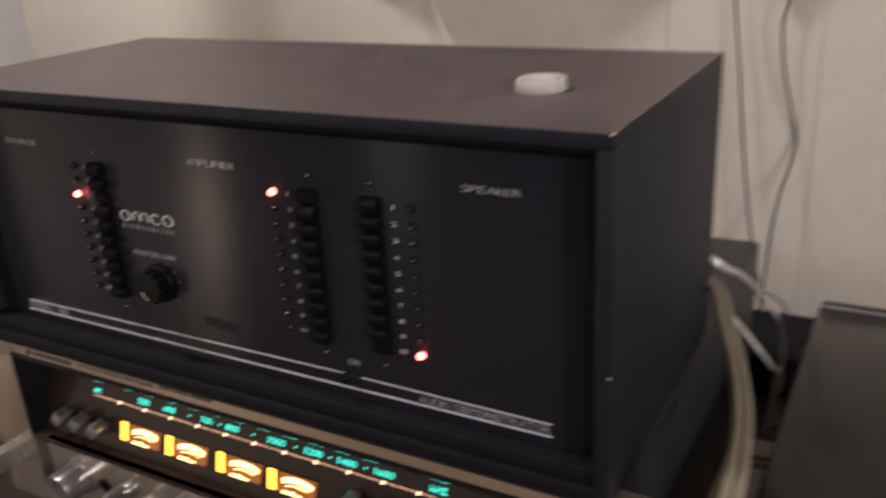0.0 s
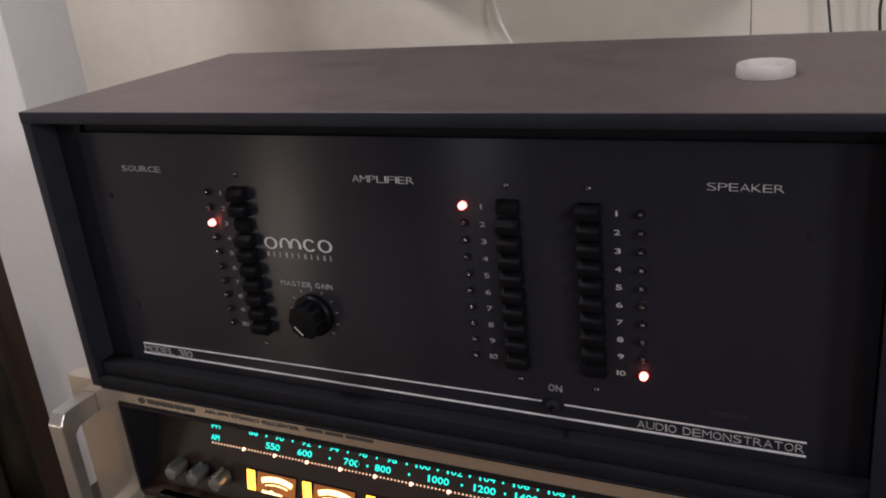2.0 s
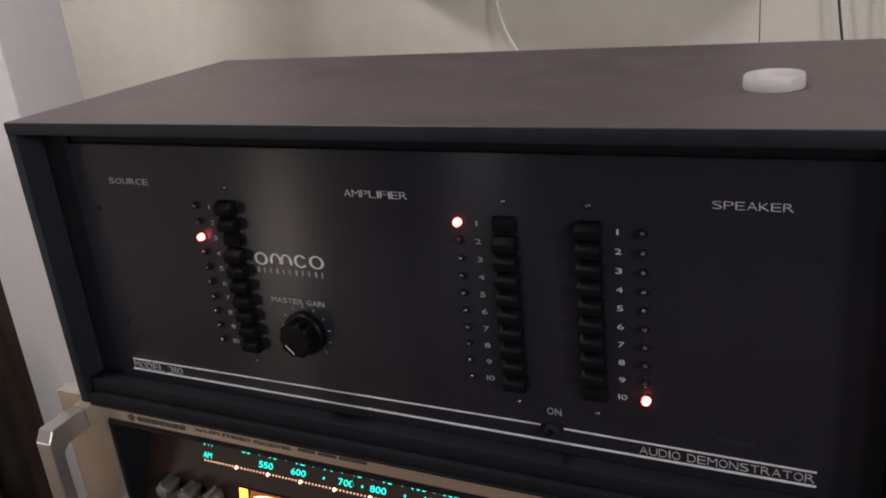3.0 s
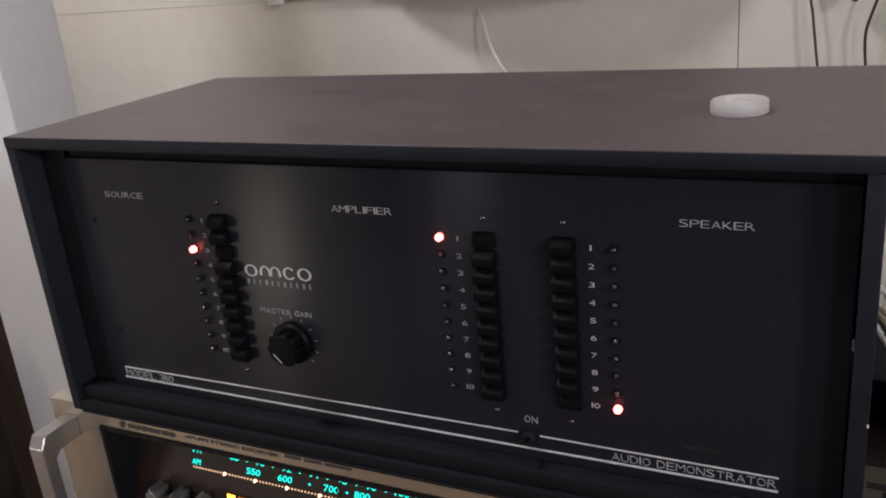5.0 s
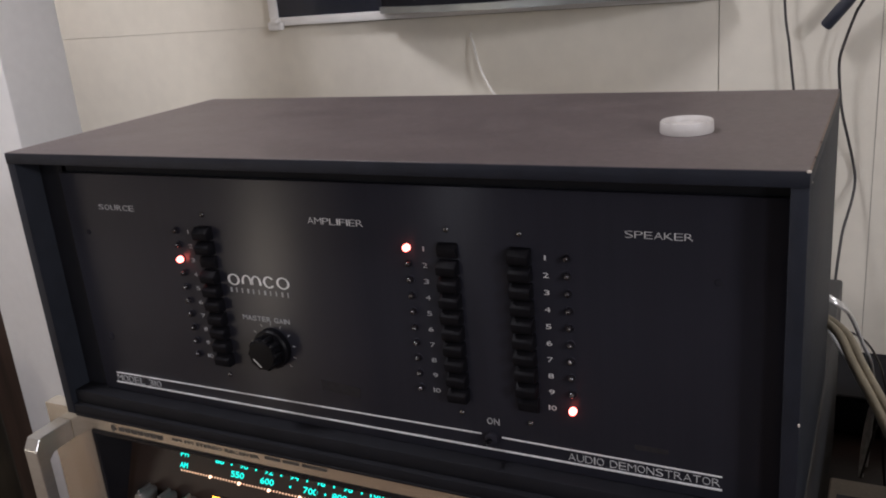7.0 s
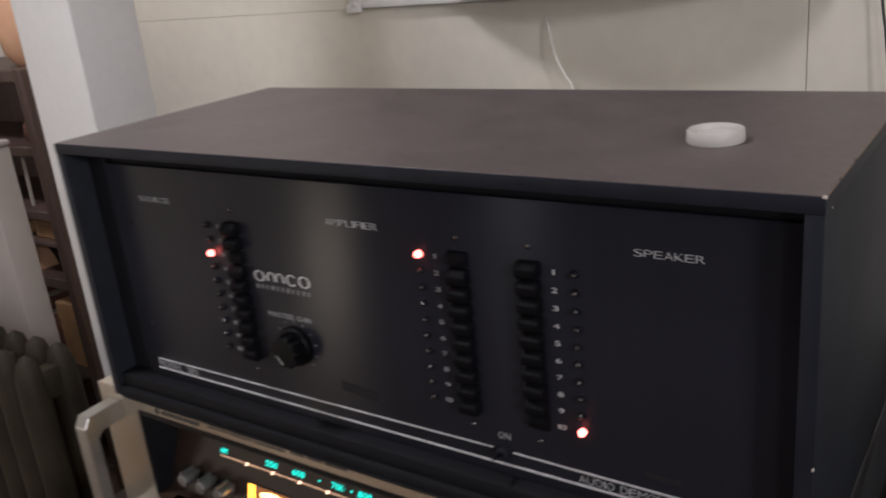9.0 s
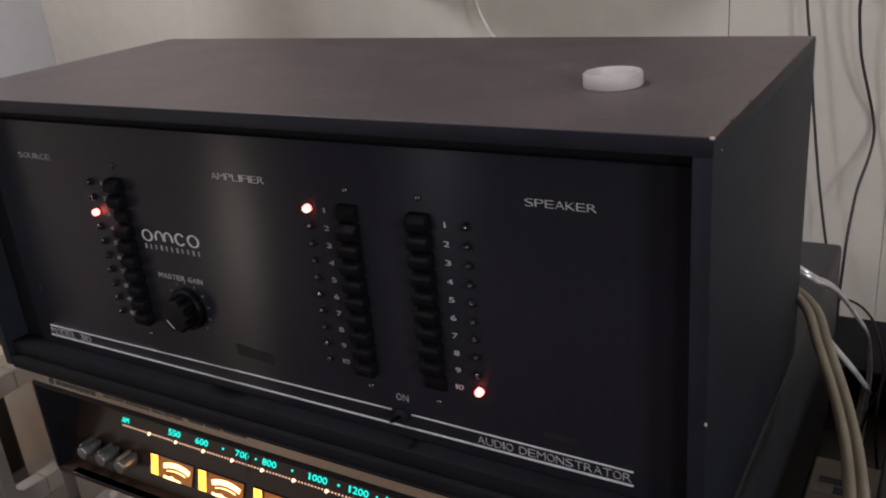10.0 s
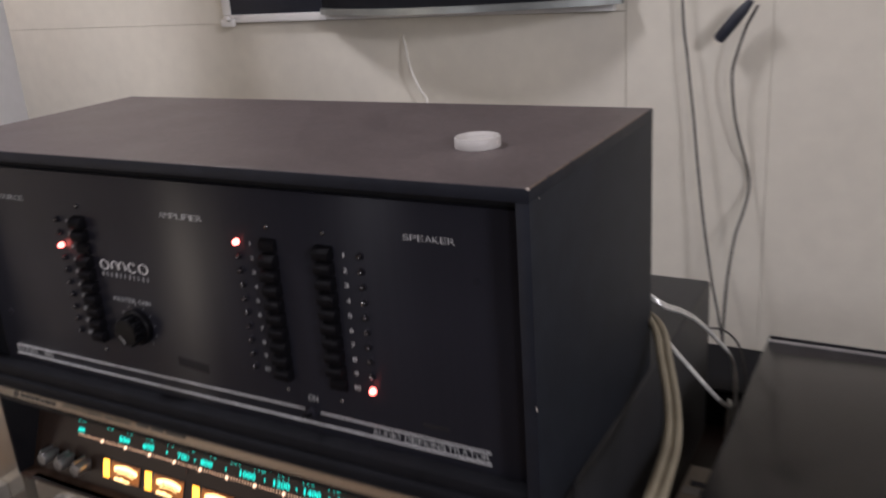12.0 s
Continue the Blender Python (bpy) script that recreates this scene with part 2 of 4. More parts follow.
def box(x0, x1, y0, y1, z0, z1, bevel=0.0, segs=2, bm=None):
    bm = bm or bmesh.new()
    vs = [bm.verts.new((x, y, z)) for x in (x0, x1) for y in (y0, y1) for z in (z0, z1)]
    fs = [bm.faces.new([vs[i] for i in f]) for f in ((0, 1, 3, 2), (4, 6, 7, 5), (0, 4, 5, 1), (2, 3, 7, 6), (0, 2, 6, 4), (1, 5, 7, 3))]
    if bevel:
        edges = list({e for f in fs for e in f.edges})
        bmesh.ops.bevel(bm, geom=edges, offset=bevel, segments=segs, affect="EDGES", profile=0.5)
    return bm


def lathe(profile, centre, axis="Y", n=24, bm=None, flat=None):
    """Turned body: (radius, along) pairs; the axis points along +axis from centre."""
    bm = bm or bmesh.new()
    rings = []
    for r, a in profile:
        ring = []
        for k in range(n):
            ang = 2 * math.pi * k / n
            c, s = r * math.cos(ang), r * math.sin(ang)
            p = {"Y": (c, a, s), "Z": (c, s, a), "X": (a, c, s)}[axis]
            ring.append(bm.verts.new(Vector(centre) + Vector(p)))
        rings.append(ring)
    for a, b in zip(rings, rings[1:]):
        for k in range(n):
            bm.faces.new((a[k], a[(k + 1) % n], b[(k + 1) % n], b[k]))
    bm.faces.new(rings[0])
    bm.faces.new(rings[-1])
    return bm


def prism(outline, y0, y1, bm=None, axis="Y"):
    """An outline of (a, b) pairs drawn out from y0 to y1."""
    bm = bm or bmesh.new()
    def at(a, b, d):
        return {"Y": (a, d, b), "X": (d, a, b), "Z": (a, b, d)}[axis]
    lo = [bm.verts.new(at(a, b, y0)) for a, b in outline]
    hi = [bm.verts.new(at(a, b, y1)) for a, b in outline]
    n = len(outline)
    for k in range(n):
        bm.faces.new((lo[k], lo[(k + 1) % n], hi[(k + 1) % n], hi[k]))
    bm.faces.new(lo)
    bm.faces.new(hi)
    return bm


def smooth_line(points, steps=8):
    pts = [Vector(p) for p in points]
    pts = [2 * pts[0] - pts[1]] + pts + [2 * pts[-1] - pts[-2]]
    out = []
    for a, b, c, d in zip(pts, pts[1:], pts[2:], pts[3:]):
        for k in range(steps):
            t = k / steps
            out.append(0.5 * (2 * b + (c - a) * t + (2 * a - 5 * b + 4 * c - d) * t * t + (3 * b - a - 3 * c + d) * t ** 3))
    out.append(pts[-2])
    return out


def tube(points, r, n=10, bm=None, steps=8, squash=1.0):
    bm = bm or bmesh.new()
    line = smooth_line(points, steps)
    side = Vector((0.31, 0.17, 0.93))
    rings = []
    for i, p in enumerate(line):
        t = (line[min(i + 1, len(line) - 1)] - line[max(i - 1, 0)]).normalized()
        u = (side - t * side.dot(t)).normalized()
        w = t.cross(u)
        rings.append([bm.verts.new(p + u * r * math.cos(2 * math.pi * k / n) + w * r * squash * math.sin(2 * math.pi * k / n)) for k in range(n)])
    for a, b in zip(rings, rings[1:]):
        for k in range(n):
            bm.faces.new((a[k], a[(k + 1) % n], b[(k + 1) % n], b[k]))
    bm.faces.new(rings[0])
    bm.faces.new(rings[-1])
    return bm


def lettering(text, x0, x1, z0, z1, y, thick=0.0003, weight=0.0):
    """Text in the built-in font as a thin mesh facing the room, filling the given rectangle."""
    cu = bpy.data.curves.new("text", "FONT")
    cu.body, cu.size, cu.extrude, cu.resolution_u, cu.offset = text, 1.0, 0.02, 3, weight
    ob = bpy.data.objects.new("text", cu)
    scene.collection.objects.link(ob)
    bpy.context.view_layer.update()
    me = bpy.data.meshes.new_from_object(ob.evaluated_get(bpy.context.evaluated_depsgraph_get()))
    bpy.data.objects.remove(ob)
    bpy.data.curves.remove(cu)
    bm = bmesh.new()
    bm.from_mesh(me)
    bpy.data.meshes.remove(me)
    xs, ys = [v.co.x for v in bm.verts], [v.co.y for v in bm.verts]
    a, b, c, d = min(xs), max(xs), min(ys), max(ys)
    for v in bm.verts:
        q = v.co.copy()
        v.co = (x0 + (q.x - a) / (b - a) * (x1 - x0), y - thick * (q.z + 0.02) / 0.04, z0 + (q.y - c) / (d - c) * (z1 - z0))
    return bm


# ---- structure ----
WALL = 0.611
alone("floor", box(-1.8, 3.4, -3.3, 0.72, -0.10, 0.0), "floor", "brown wooden board floor of the room", "floor", kind="structure")
alone("ceiling", box(-1.8, 3.4, -3.3, 0.72, 2.60, 2.72), "ceiling", "plain white painted ceiling", "ceiling", kind="structure")

wall_north = alone("wall_north", box(-1.7, 3.3, WALL + 0.006, 0.71, 0.0, 2.60), "groove", "beige painted wall of flat panels with thin dark joints", "wall", kind="structure")


def wall_panel(x0, x1, z0, z1, left=0.0, right=0.0, low=0.0, high=0.0):
    part("panel", box(x0 + left, x1 - right, WALL, WALL + 0.0055, z0 + low, z1 - high), "wall", wall_north)


G = 0.0005
wall_panel(-1.7, -0.2150, 1.1965, 2.60)
wall_panel(-1.7, 0.3780, 0.0, 1.1965, right=G, high=G)
wall_panel(-0.2150, 0.3780, 1.1965, 2.60, right=G, low=G)
wall_panel(0.3780, 0.5385, 0.0, 2.60, left=G, right=0.0003)
wall_panel(0.5385, 3.3, 0.0, 2.60, left=0.0003)

# Unseen wall, coloured dark so the right of the faceplate reflects dark.
south = bmesh.new()
for x0, x1, z0, z1 in ((-1.7, -1.05, 0.0, 2.60), (-1.05, -0.65, 0.0, 1.05), (-1.05, -0.65, 2.15, 2.60), (-0.65, 2.58, 0.0, 2.60), (3.22, 3.3, 0.0, 2.60), (2.58, 3.22, 0.0, 1.28), (2.58, 3.22, 2.22, 2.60)):
    box(x0, x1, -3.3, -3.2, z0, z1, bm=south)
alone("wall_south", south, "wall_dark", "unseen dark brown wall with two window openings, darkened for the faceplate's reflection", "wall", kind="structure")
east = bmesh.new()
for y0, y1, z0, z1 in ((-3.3, -2.02, 0.0, 2.60), (-1.48, 0.71, 0.0, 2.60), (-2.02, -1.48, 0.0, 2.06), (-2.02, -1.48, 2.58, 2.60)):
    box(3.3, 3.4, y0, y1, z0, z1, bm=east)
alone("wall_east", east, "wall_far", "plain beige side wall with a window opening", "wall", kind="structure")
west = bmesh.new()
for y0, y1, z0, z1 in ((-3.3, -2.16, 0.0, 2.60), (-1.70, 0.71, 0.0, 2.60), (-2.16, -1.70, 0.0, 0.06), (-2.16, -1.70, 0.96, 2.60)):
    box(-1.8, -1.7, y0, y1, z0, z1, bm=west)
alone("wall_west", west, "wall_far", "plain beige side wall with a window opening", "wall", kind="structure")



def window(name, x0, x1, y0, y1, z0, z1):
    """A plain white casement in an opening; its flat side lies across the shorter of x and y."""
    ob = thing(name, ((x0 + x1) / 2, (y0 + y1) / 2, z0), "unseen white painted window added in the wall's opening", "window", kind="structure")
    t = 0.035
    across = x1 - x0 < y1 - y0
    lo, hi = (y0, y1) if across else (x0, x1)
    bars = [(lo, hi, z0, z0 + t), (lo, hi, z1 - t, z1), (lo, lo + t, z0 + t, z1 - t), (hi - t, hi, z0 + t, z1 - t)]
    for a, b, c, d in bars:
        part("window_frame", box(x0, x1, a, b, c, d, 0.002, 1) if across else box(a, b, y0, y1, c, d, 0.002, 1), "rail_white", ob)


# None of these openings is in view; each is added for its area lamp.
window("window_1", 3.34, 3.38, -2.02, -1.48, 2.06, 2.58)
window("window_2", 2.58, 3.22, -3.28, -3.24, 1.28, 2.22)
window("window_3", -1.05, -0.65, -3.28, -3.24, 1.05, 2.15)
window("window_4", -1.78, -1.74, -2.16, -1.70, 0.06, 0.96)

# Body of the added lamp; no such fitting is in view.
lamp = thing("fill_lamp", (LAMP[0], LAMP[1], LAMP[2] + 0.01), "unseen round white lamp added on the ceiling to brighten cabinet top and wall", "lamp")
part("base_plate", lathe([(0.02, 0.10), (0.17, 0.10), (0.17, 0.075), (0.16, 0.07)], (LAMP[0], LAMP[1], LAMP[2] + 0.01), "Z", 32), "rail_white", lamp, smooth=True)
part("shade", lathe([(0.15, 0.07), (0.155, 0.05), (0.13, 0.02), (0.08, 0.005), (0.01, 0.001)], (LAMP[0], LAMP[1], LAMP[2] + 0.01), "Z", 32), "lampglass", lamp, "opal glass shade", smooth=True)

# white square post beside the equipment
alone("post", box(-0.3460, -0.2410, 0.1940, 0.2750, 0.0, 2.60, 0.004, 2), "post", "white gloss-painted square wooden post from floor to ceiling", "post", kind="structure", smooth=True)

# ---- table ----
table = thing("table", (0.45, 0.2, 0.0), "red-brown stained wooden table carrying the audio equipment", "table")
part("tabletop", box(-0.16, 1.25, -0.12, 0.590, 0.738, 0.772, 0.004, 2), "table", table, smooth=True)
for x in (-0.12, 1.17):
    for y in (-0.08, 0.47):
        part("leg", box(x, x + 0.05, y, y + 0.05, 0.0, 0.738, 0.003, 1), "table", table)

# ---- the demonstrator cabinet ----
Z0, Z1, X0, W, D, T = 0.956, 1.1605, -0.003, 0.5205, 0.221, 0.0082
unit = thing("audio_demonstrator", ((X0 + W) / 2, D / 2, Z0), "black vinyl-covered audio switching unit with button rows on the receiver", "audio equipment")
TT = 0.0078
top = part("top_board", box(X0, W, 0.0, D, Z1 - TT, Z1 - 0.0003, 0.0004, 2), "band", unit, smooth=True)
# Thin skin that carries the lit top's tone in its colour.
part("covering", box(X0 + 0.0005, W - 0.0005, 0.0006, D, Z1 - 0.0008, Z1, 0.0002, 1), "vinyl", top, "brown-black vinyl covering, the top's lit tone put into its colour", smooth=True)
part("bottom_board", box(X0 + T - 0.0004, W - T + 0.0004, 0.0008, D, Z0 + 0.0002, Z0 + 0.0080, 0.0006, 2), "rail", unit, smooth=True)
part("bottom_lip", box(X0 + T - 0.0002, W - T + 0.0002, 0.0003, 0.0092, Z0 - 0.0015, Z0 + 0.0004, 0.0004, 1), "rail", unit, "matt black lower lip", smooth=True)
part("bottom_rail", box(X0 + T - 0.0002, W - T + 0.0002, 0.0045, 0.030, Z0 + 0.0081, 0.9746, 0.0012, 2), "rail", unit, "matt black set-back rail", smooth=True)
# The sides take the shaded copy, their front strips a darker one still.
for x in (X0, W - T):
    side = part("side_board", box(x, x + T, 0.0012, D, Z0, Z1 - TT + 0.0006, 0.0006, 2), "vinyl_shade", unit, smooth=True)
    part("shaded_edge", box(x + 0.0002, x + T - 0.0001, 0.0003, 0.0016, Z0 + 0.0002, Z1 - TT, 0.0004, 2), "band", side, "blue-black front edge, its shade put into the colour", smooth=True)
part("back_board", box(X0 + T, W - T, D - 0.010, D - 0.002, 0.9776, Z1 - TT), "vinyl_shade", unit)

PX0, PX1, PZ1, PY = 0.0285, 0.5112, 1.1435, 0.0155
rails = bmesh.new()
for x0, x1, z0, z1 in ((X0 + T, PX0 + 0.004, 0.9748, Z1 - TT), (PX0, PX1, PZ1 - 0.004, Z1 - TT)):
    box(x0, x1, PY + 0.0035, PY + 0.02, z0, z1, bm=rails)
part("inner_frame", rails, "rail", unit, "matt black recessed inner frame")
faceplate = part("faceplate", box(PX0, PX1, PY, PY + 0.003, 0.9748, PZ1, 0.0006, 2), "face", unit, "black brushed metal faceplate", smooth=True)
part("chip", box(W - 0.0008, W + 0.0002, 0.0000, 0.0005, 1.0345, 1.0362, 0.0002, 1), "chip", unit, "pale chip in the board's edge")
part("chip", box(W - 0.0009, W + 0.0002, 0.012, 0.0126, 1.1520, 1.1527), "chip", unit, "pale chip in the board's edge")
random.seed(5)
y = 0.0020
while y < 0.205:
    long = random.uniform(0.008, 0.030)
    w = random.uniform(0.0003, 0.0007)
    part("worn_edge", box(W - w, W + 0.0002, y, min(y + long, D - 0.001), Z1 - w, Z1 + 0.0002, 0.0001, 1), "worn", unit, "brownish worn line on the board's edge")
    y += long + random.choice((0.0, 0.001, 0.004))
part("chip", box(W - 0.0016, W + 0.0003, -0.0002, 0.0010, Z1 - 0.0010, Z1 + 0.0003, 0.0003, 1), "chip", unit, "pale worn corner")

Y = PY - 0.00012


WIDE = {"I": 0.20, " ": 0.45, "1": 0.24, "M": 1.12, "W": 1.25}


def words(text, x0, x1, z0, z1, mat="print", weight=0.0, parent=None):
    """Wide lettering: every letter fills a cell of its own."""
    gap = 0.20
    total = sum(WIDE.get(c, 1.0) for c in text) + gap * (len(text) - 1)
    unit_w = (x1 - x0) / total
    joined = bmesh.new()
    x = x0
    for c in text:
        w = WIDE.get(c, 1.0) * unit_w
        if c != " ":
            letter = lettering(c, x, x + w, z0, z1, Y, weight=weight)
            me = bpy.data.meshes.new("letter")
            letter.to_mesh(me)
            letter.free()
            joined.from_mesh(me)
            bpy.data.meshes.remove(me)
        x += w + gap * unit_w
    return part("lettering", joined, mat, parent or faceplate)


words("SOURCE", 0.0615, 0.0945, 1.1179, 1.1218, "print_dim", 0.0)
words("AMPLIFIER", 0.2380, 0.2770, 1.1171, 1.1210, "print", -0.026)
words("SPEAKER", 0.4335, 0.4675, 1.1201, 1.1237, "print", -0.026)
words("MASTER GAIN", 0.1745, 0.2125, 1.0472, 1.0506, "print_dim", 0.0)
words("ON", 0.3480, 0.3560, 0.9985, 1.0028, "print_dim", 0.0)
words("MODEL 310", 0.0425, 0.0865, 0.9828, 0.9882, "print_dim", -0.004)
words("AUDIO DEMONSTRATOR", 0.3978, 0.4818, 0.9836, 0.9881, "print_soft", -0.022)


def bar(x0, x1, z0, z1, mat="print", name="printed_line", parent=None):
    return part(name, box(x0, x1, Y - 0.0003, PY, z0, z1), mat, parent or faceplate)


def rule(x0, z0, x1, z1, thick):
    part("printed_line", prism([(x0, z0), (x1, z1), (x1, z1 + thick), (x0, z0 + thick)], Y - 0.0003, PY), "print", faceplate)


rule(0.0425, 0.9892, 0.3435, 0.9907, 0.0008)
rule(0.3568, 0.9903, 0.4828, 0.9893, 0.0008)
rule(0.0410, 0.9812, 0.4828, 0.9812, 0.0011)
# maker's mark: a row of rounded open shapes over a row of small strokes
def mark(x0, x1, z0, z1, thick, gap, face=0.0):
    n, cx, cz, rx, rz = 20, (x0 + x1) / 2, (z0 + z1) / 2, (x1 - x0) / 2, (z1 - z0) / 2
    bm = bmesh.new()
    ks = range(n + 1) if gap == 0 else range(n + 1 - gap)
    rot = 2 * math.pi * gap / n / 2
    pts = []
    for k in ks:
        a = radians(face) + rot + 2 * math.pi * k / n
        c, s = math.cos(a), math.sin(a)
        pts.append(((cx + rx * c, cz + rz * s), (cx + (rx - thick * 1.15) * c, cz + (rz - thick * 0.55) * s)))
    for p, q in zip(pts, pts[1:]):
        quad = (p[0], q[0], q[1], p[1])
        f = [bm.verts.new((x, Y - 0.0003, z)) for x, z in quad]
        bm.faces.new(f)
    part("maker_mark", bm, "print", faceplate, "white rounded logo shape")


mark(0.1672, 0.1772, 1.0712, 1.0792, 0.0016, 0)
mark(0.1786, 0.1872, 1.0690, 1.0792, 0.0016, 8, -90)
mark(0.1862, 0.1948, 1.0690, 1.0792, 0.0016, 8, -90)
mark(0.1962, 0.2055, 1.0714, 1.0796, 0.0016, 4)
mark(0.2068, 0.2172, 1.0716, 1.0798, 0.0016, 0)
for k in range(11):
    x = 0.1682 + k * 0.0046
    bar(x, x + (0.0008 if k % 3 else 0.0013), 1.0662, 1.0694, "print_dim", "maker_mark")

# a strip of matt tape and a faint label on the plate
part("tape", prism([(0.2310, 1.0035), (0.2600, 1.0015), (0.2605, 1.0085), (0.2308, 1.0108)], PY - 0.0002, PY), "rail_grey", faceplate, "matt black strip of tape")
part("label", box(0.4365, 0.4548, PY - 0.0003, PY, 0.9978, 1.0006), "rail_grey", faceplate, "faint dark grey label")

# rows of lamps, numbers and push buttons
ROWS_Z = [1.1066 - 0.01002 * k for k in range(10)]
LED_R = 0.0018
led_bezel = finish("bezel", lathe([(0.0026, 0.0), (0.0026, -0.0005), (0.0024, -0.0007), (LED_R + 0.0002, -0.0007), (LED_R + 0.0002, 0.0)], (0, 0, 0), "Y", 18), "bezel", True)
dome = [(LED_R, 0.0), (LED_R, -0.0020), (LED_R * 0.93, -0.0027), (LED_R * 0.70, -0.0034), (LED_R * 0.38, -0.0038), (0.0002, -0.0040)]
led_off = finish("lens", lathe(dome, (0, 0, 0), "Y", 16), "led_off", True)
led_on = finish("lens", lathe([(r * 1.22, a * 1.15) for r, a in dome], (0, 0, 0), "Y", 16), "led_on", True)
BW, BH = 0.0122, 0.0089


def button_mesh(out):
    """A ridged key: the top slopes down to a ridge half way up the front."""
    h = BH / 2
    outline = [(0.001, -h), (0.001, h), (-out * 0.45, h - 0.0004), (-out, 0.0010), (-out + 0.0006, -h + 0.0008), (-out + 0.0014, -h)]
    bm = prism(outline, -BW / 2, BW / 2, axis="X")
    bmesh.ops.bevel(bm, geom=bm.edges[:], offset=0.0004, segments=2, affect="EDGES", profile=0.5)
    return finish("button", bm, "button", True)


button_out, button_in = button_mesh(0.0070), button_mesh(0.0038)


def piece(name, mesh, place, parent):
    ob = new(name, mesh)
    ob.parent = parent
    ob.location = Vector(place) - BASE[parent.name]
    BASE[ob.name] = Vector(place)
    return ob


for led_x, num_x, but_x, lit in ((0.1300, 0.1398, 0.1545, 2), (0.3060, 0.3162, 0.3320, 0), (0.4022, 0.3898, 0.3760, 9)):
    for k, z in enumerate(ROWS_Z):
        led = piece("indicator_lamp", led_bezel, (led_x, PY, z), unit)
        lens = piece("lens", led_on if k == lit else led_off, (led_x, PY, z), led)
        if k == lit:
            tagged(led, "lit red indicator lamp")
        n = str(k + 1)
        wide = {"1": 0.0009, "10": 0.0046}.get(n, 0.0032)
        words(n, num_x - wide / 2, num_x + wide / 2, z - 0.0020, z + 0.0008, "print" if led_x > 0.35 else "print_dim", -0.008)
        piece("push_button", button_in if k == lit else button_out, (but_x, PY, z), unit)
    for z in (1.1185, 1.0036):
        x = but_x - 0.0002
        screw = part("screw", lathe([(0.0018, 0.0), (0.0018, -0.0005), (0.0015, -0.0010), (0.0009, -0.0014), (0.0002, -0.0015)], (x, PY, z), "Y", 12), "screw", unit, smooth=True)
for x, z, q in ((0.0450, 1.0195, 1.6), (0.0460, 1.1005, 1.0), (0.4800, 1.0995, 1.0)):
    part("rack_screw", lathe([(0.0019 * q, 0.0), (0.0019 * q, -0.0004), (0.0014 * q, -0.0006), (0.0006, -0.0005)], (x, PY, z), "Y", 16), "bezel", unit, "black rack screw", smooth=True)

# gain knob with its scale
KX, KZ = 0.1965, 1.0292
for k in range(11):
    a = radians(225 - 27 * k)
    c, s = math.cos(a), math.sin(a)
    tick = bmesh.new()
    quad = []
    for r, w in ((0.0158, -0.0003), (0.0158, 0.0003), (0.0180, 0.0003), (0.0180, -0.0003)):
        quad.append(tick.verts.new((KX + r * c - w * s, Y - 0.0002, KZ + r * s + w * c)))
    tick.faces.new(quad)
    part("scale_mark", tick, "print_dim", faceplate)
knob = part("gain_knob", lathe([(0.0138, 0.0), (0.0138, -0.0040), (0.0128, -0.0052), (0.0098, -0.0056), (0.0094, -0.0080), (0.0104, -0.0127), (0.0098, -0.0140), (0.0004, -0.0143)], (KX, PY, KZ), "Y", 36), "knob", unit, "black ribbed gain knob", smooth=True)
for k in range(10):
    a = 2 * math.pi * k / 10
    rib = lathe([(0.0017, -0.0052), (0.0021, -0.0124), (0.0012, -0.0137)], (KX + 0.0097 * math.cos(a), PY, KZ + 0.0097 * math.sin(a)), "Y", 10)
    part("rib", rib, "knob", knob, smooth=True)
point = bmesh.new()
for p in ((-0.0066, -0.0030), (-0.0060, -0.0024), (-0.0004, -0.0078), (-0.0010, -0.0084)):
    point.verts.new((KX + p[0], PY - 0.0146, KZ + p[1]))
point.faces.new(point.verts[:])
part("pointer", point, "print", knob, "white pointer line")

# power switch in the gap of the line
switch = part("power_switch", lathe([(0.0042, 0.0), (0.0042, -0.0025), (0.0030, -0.0035), (0.0018, -0.0036)], (0.3505, PY, 0.9895), "Y", 16), "bezel", unit, "small black toggle switch", smooth=True)
part("lever", tube([(0.3505, PY - 0.003, 0.9895), (0.3505, PY - 0.008, 0.9905), (0.3505, PY - 0.011, 0.9915)], 0.0013, 8, steps=3), "knob", switch, smooth=True)

# ---- cap on the cabinet ----
ring = [(0.0142, 0.0), (0.0145, 0.0006), (0.0143, 0.0060), (0.0139, 0.0066), (0.0133, 0.0066), (0.0130, 0.0062), (0.0126, 0.0034), (0.0004, 0.0032)]
cap = alone("bottle_cap", lathe(ring, (0.4505, 0.0835, Z1), "Z", 40), "cap", "white plastic bottle cap, open side up, on the cabinet", "cap", smooth=True)

# ---- receiver under the cabinet ----
FY, RT, RB = 0.010, 0.9540, 0.789
receiver = thing("stereo_receiver", (0.0, FY, 0.772), "silver vintage stereo receiver with lit dial and amber meters", "audio equipment", turn=0.0)
RX0, RX1 = -0.041, 0.560
part("case", box(-0.004, 0.5220, 0.056, 0.4215, 0.790, 0.9557, 0.003, 2), "case", receiver, "black steel case", smooth=True)
for x in (0.04, 0.48):
    for y in (0.06, 0.38):
        part("foot", lathe([(0.018, 0.0), (0.020, 0.004), (0.020, 0.018)], (x, y, 0.772), "Z", 20), "rail", receiver, smooth=True)
WX0, WX1, WZ0, WZ1 = 0.0090, 0.508, 0.8590, 0.9358
plate = bmesh.new()
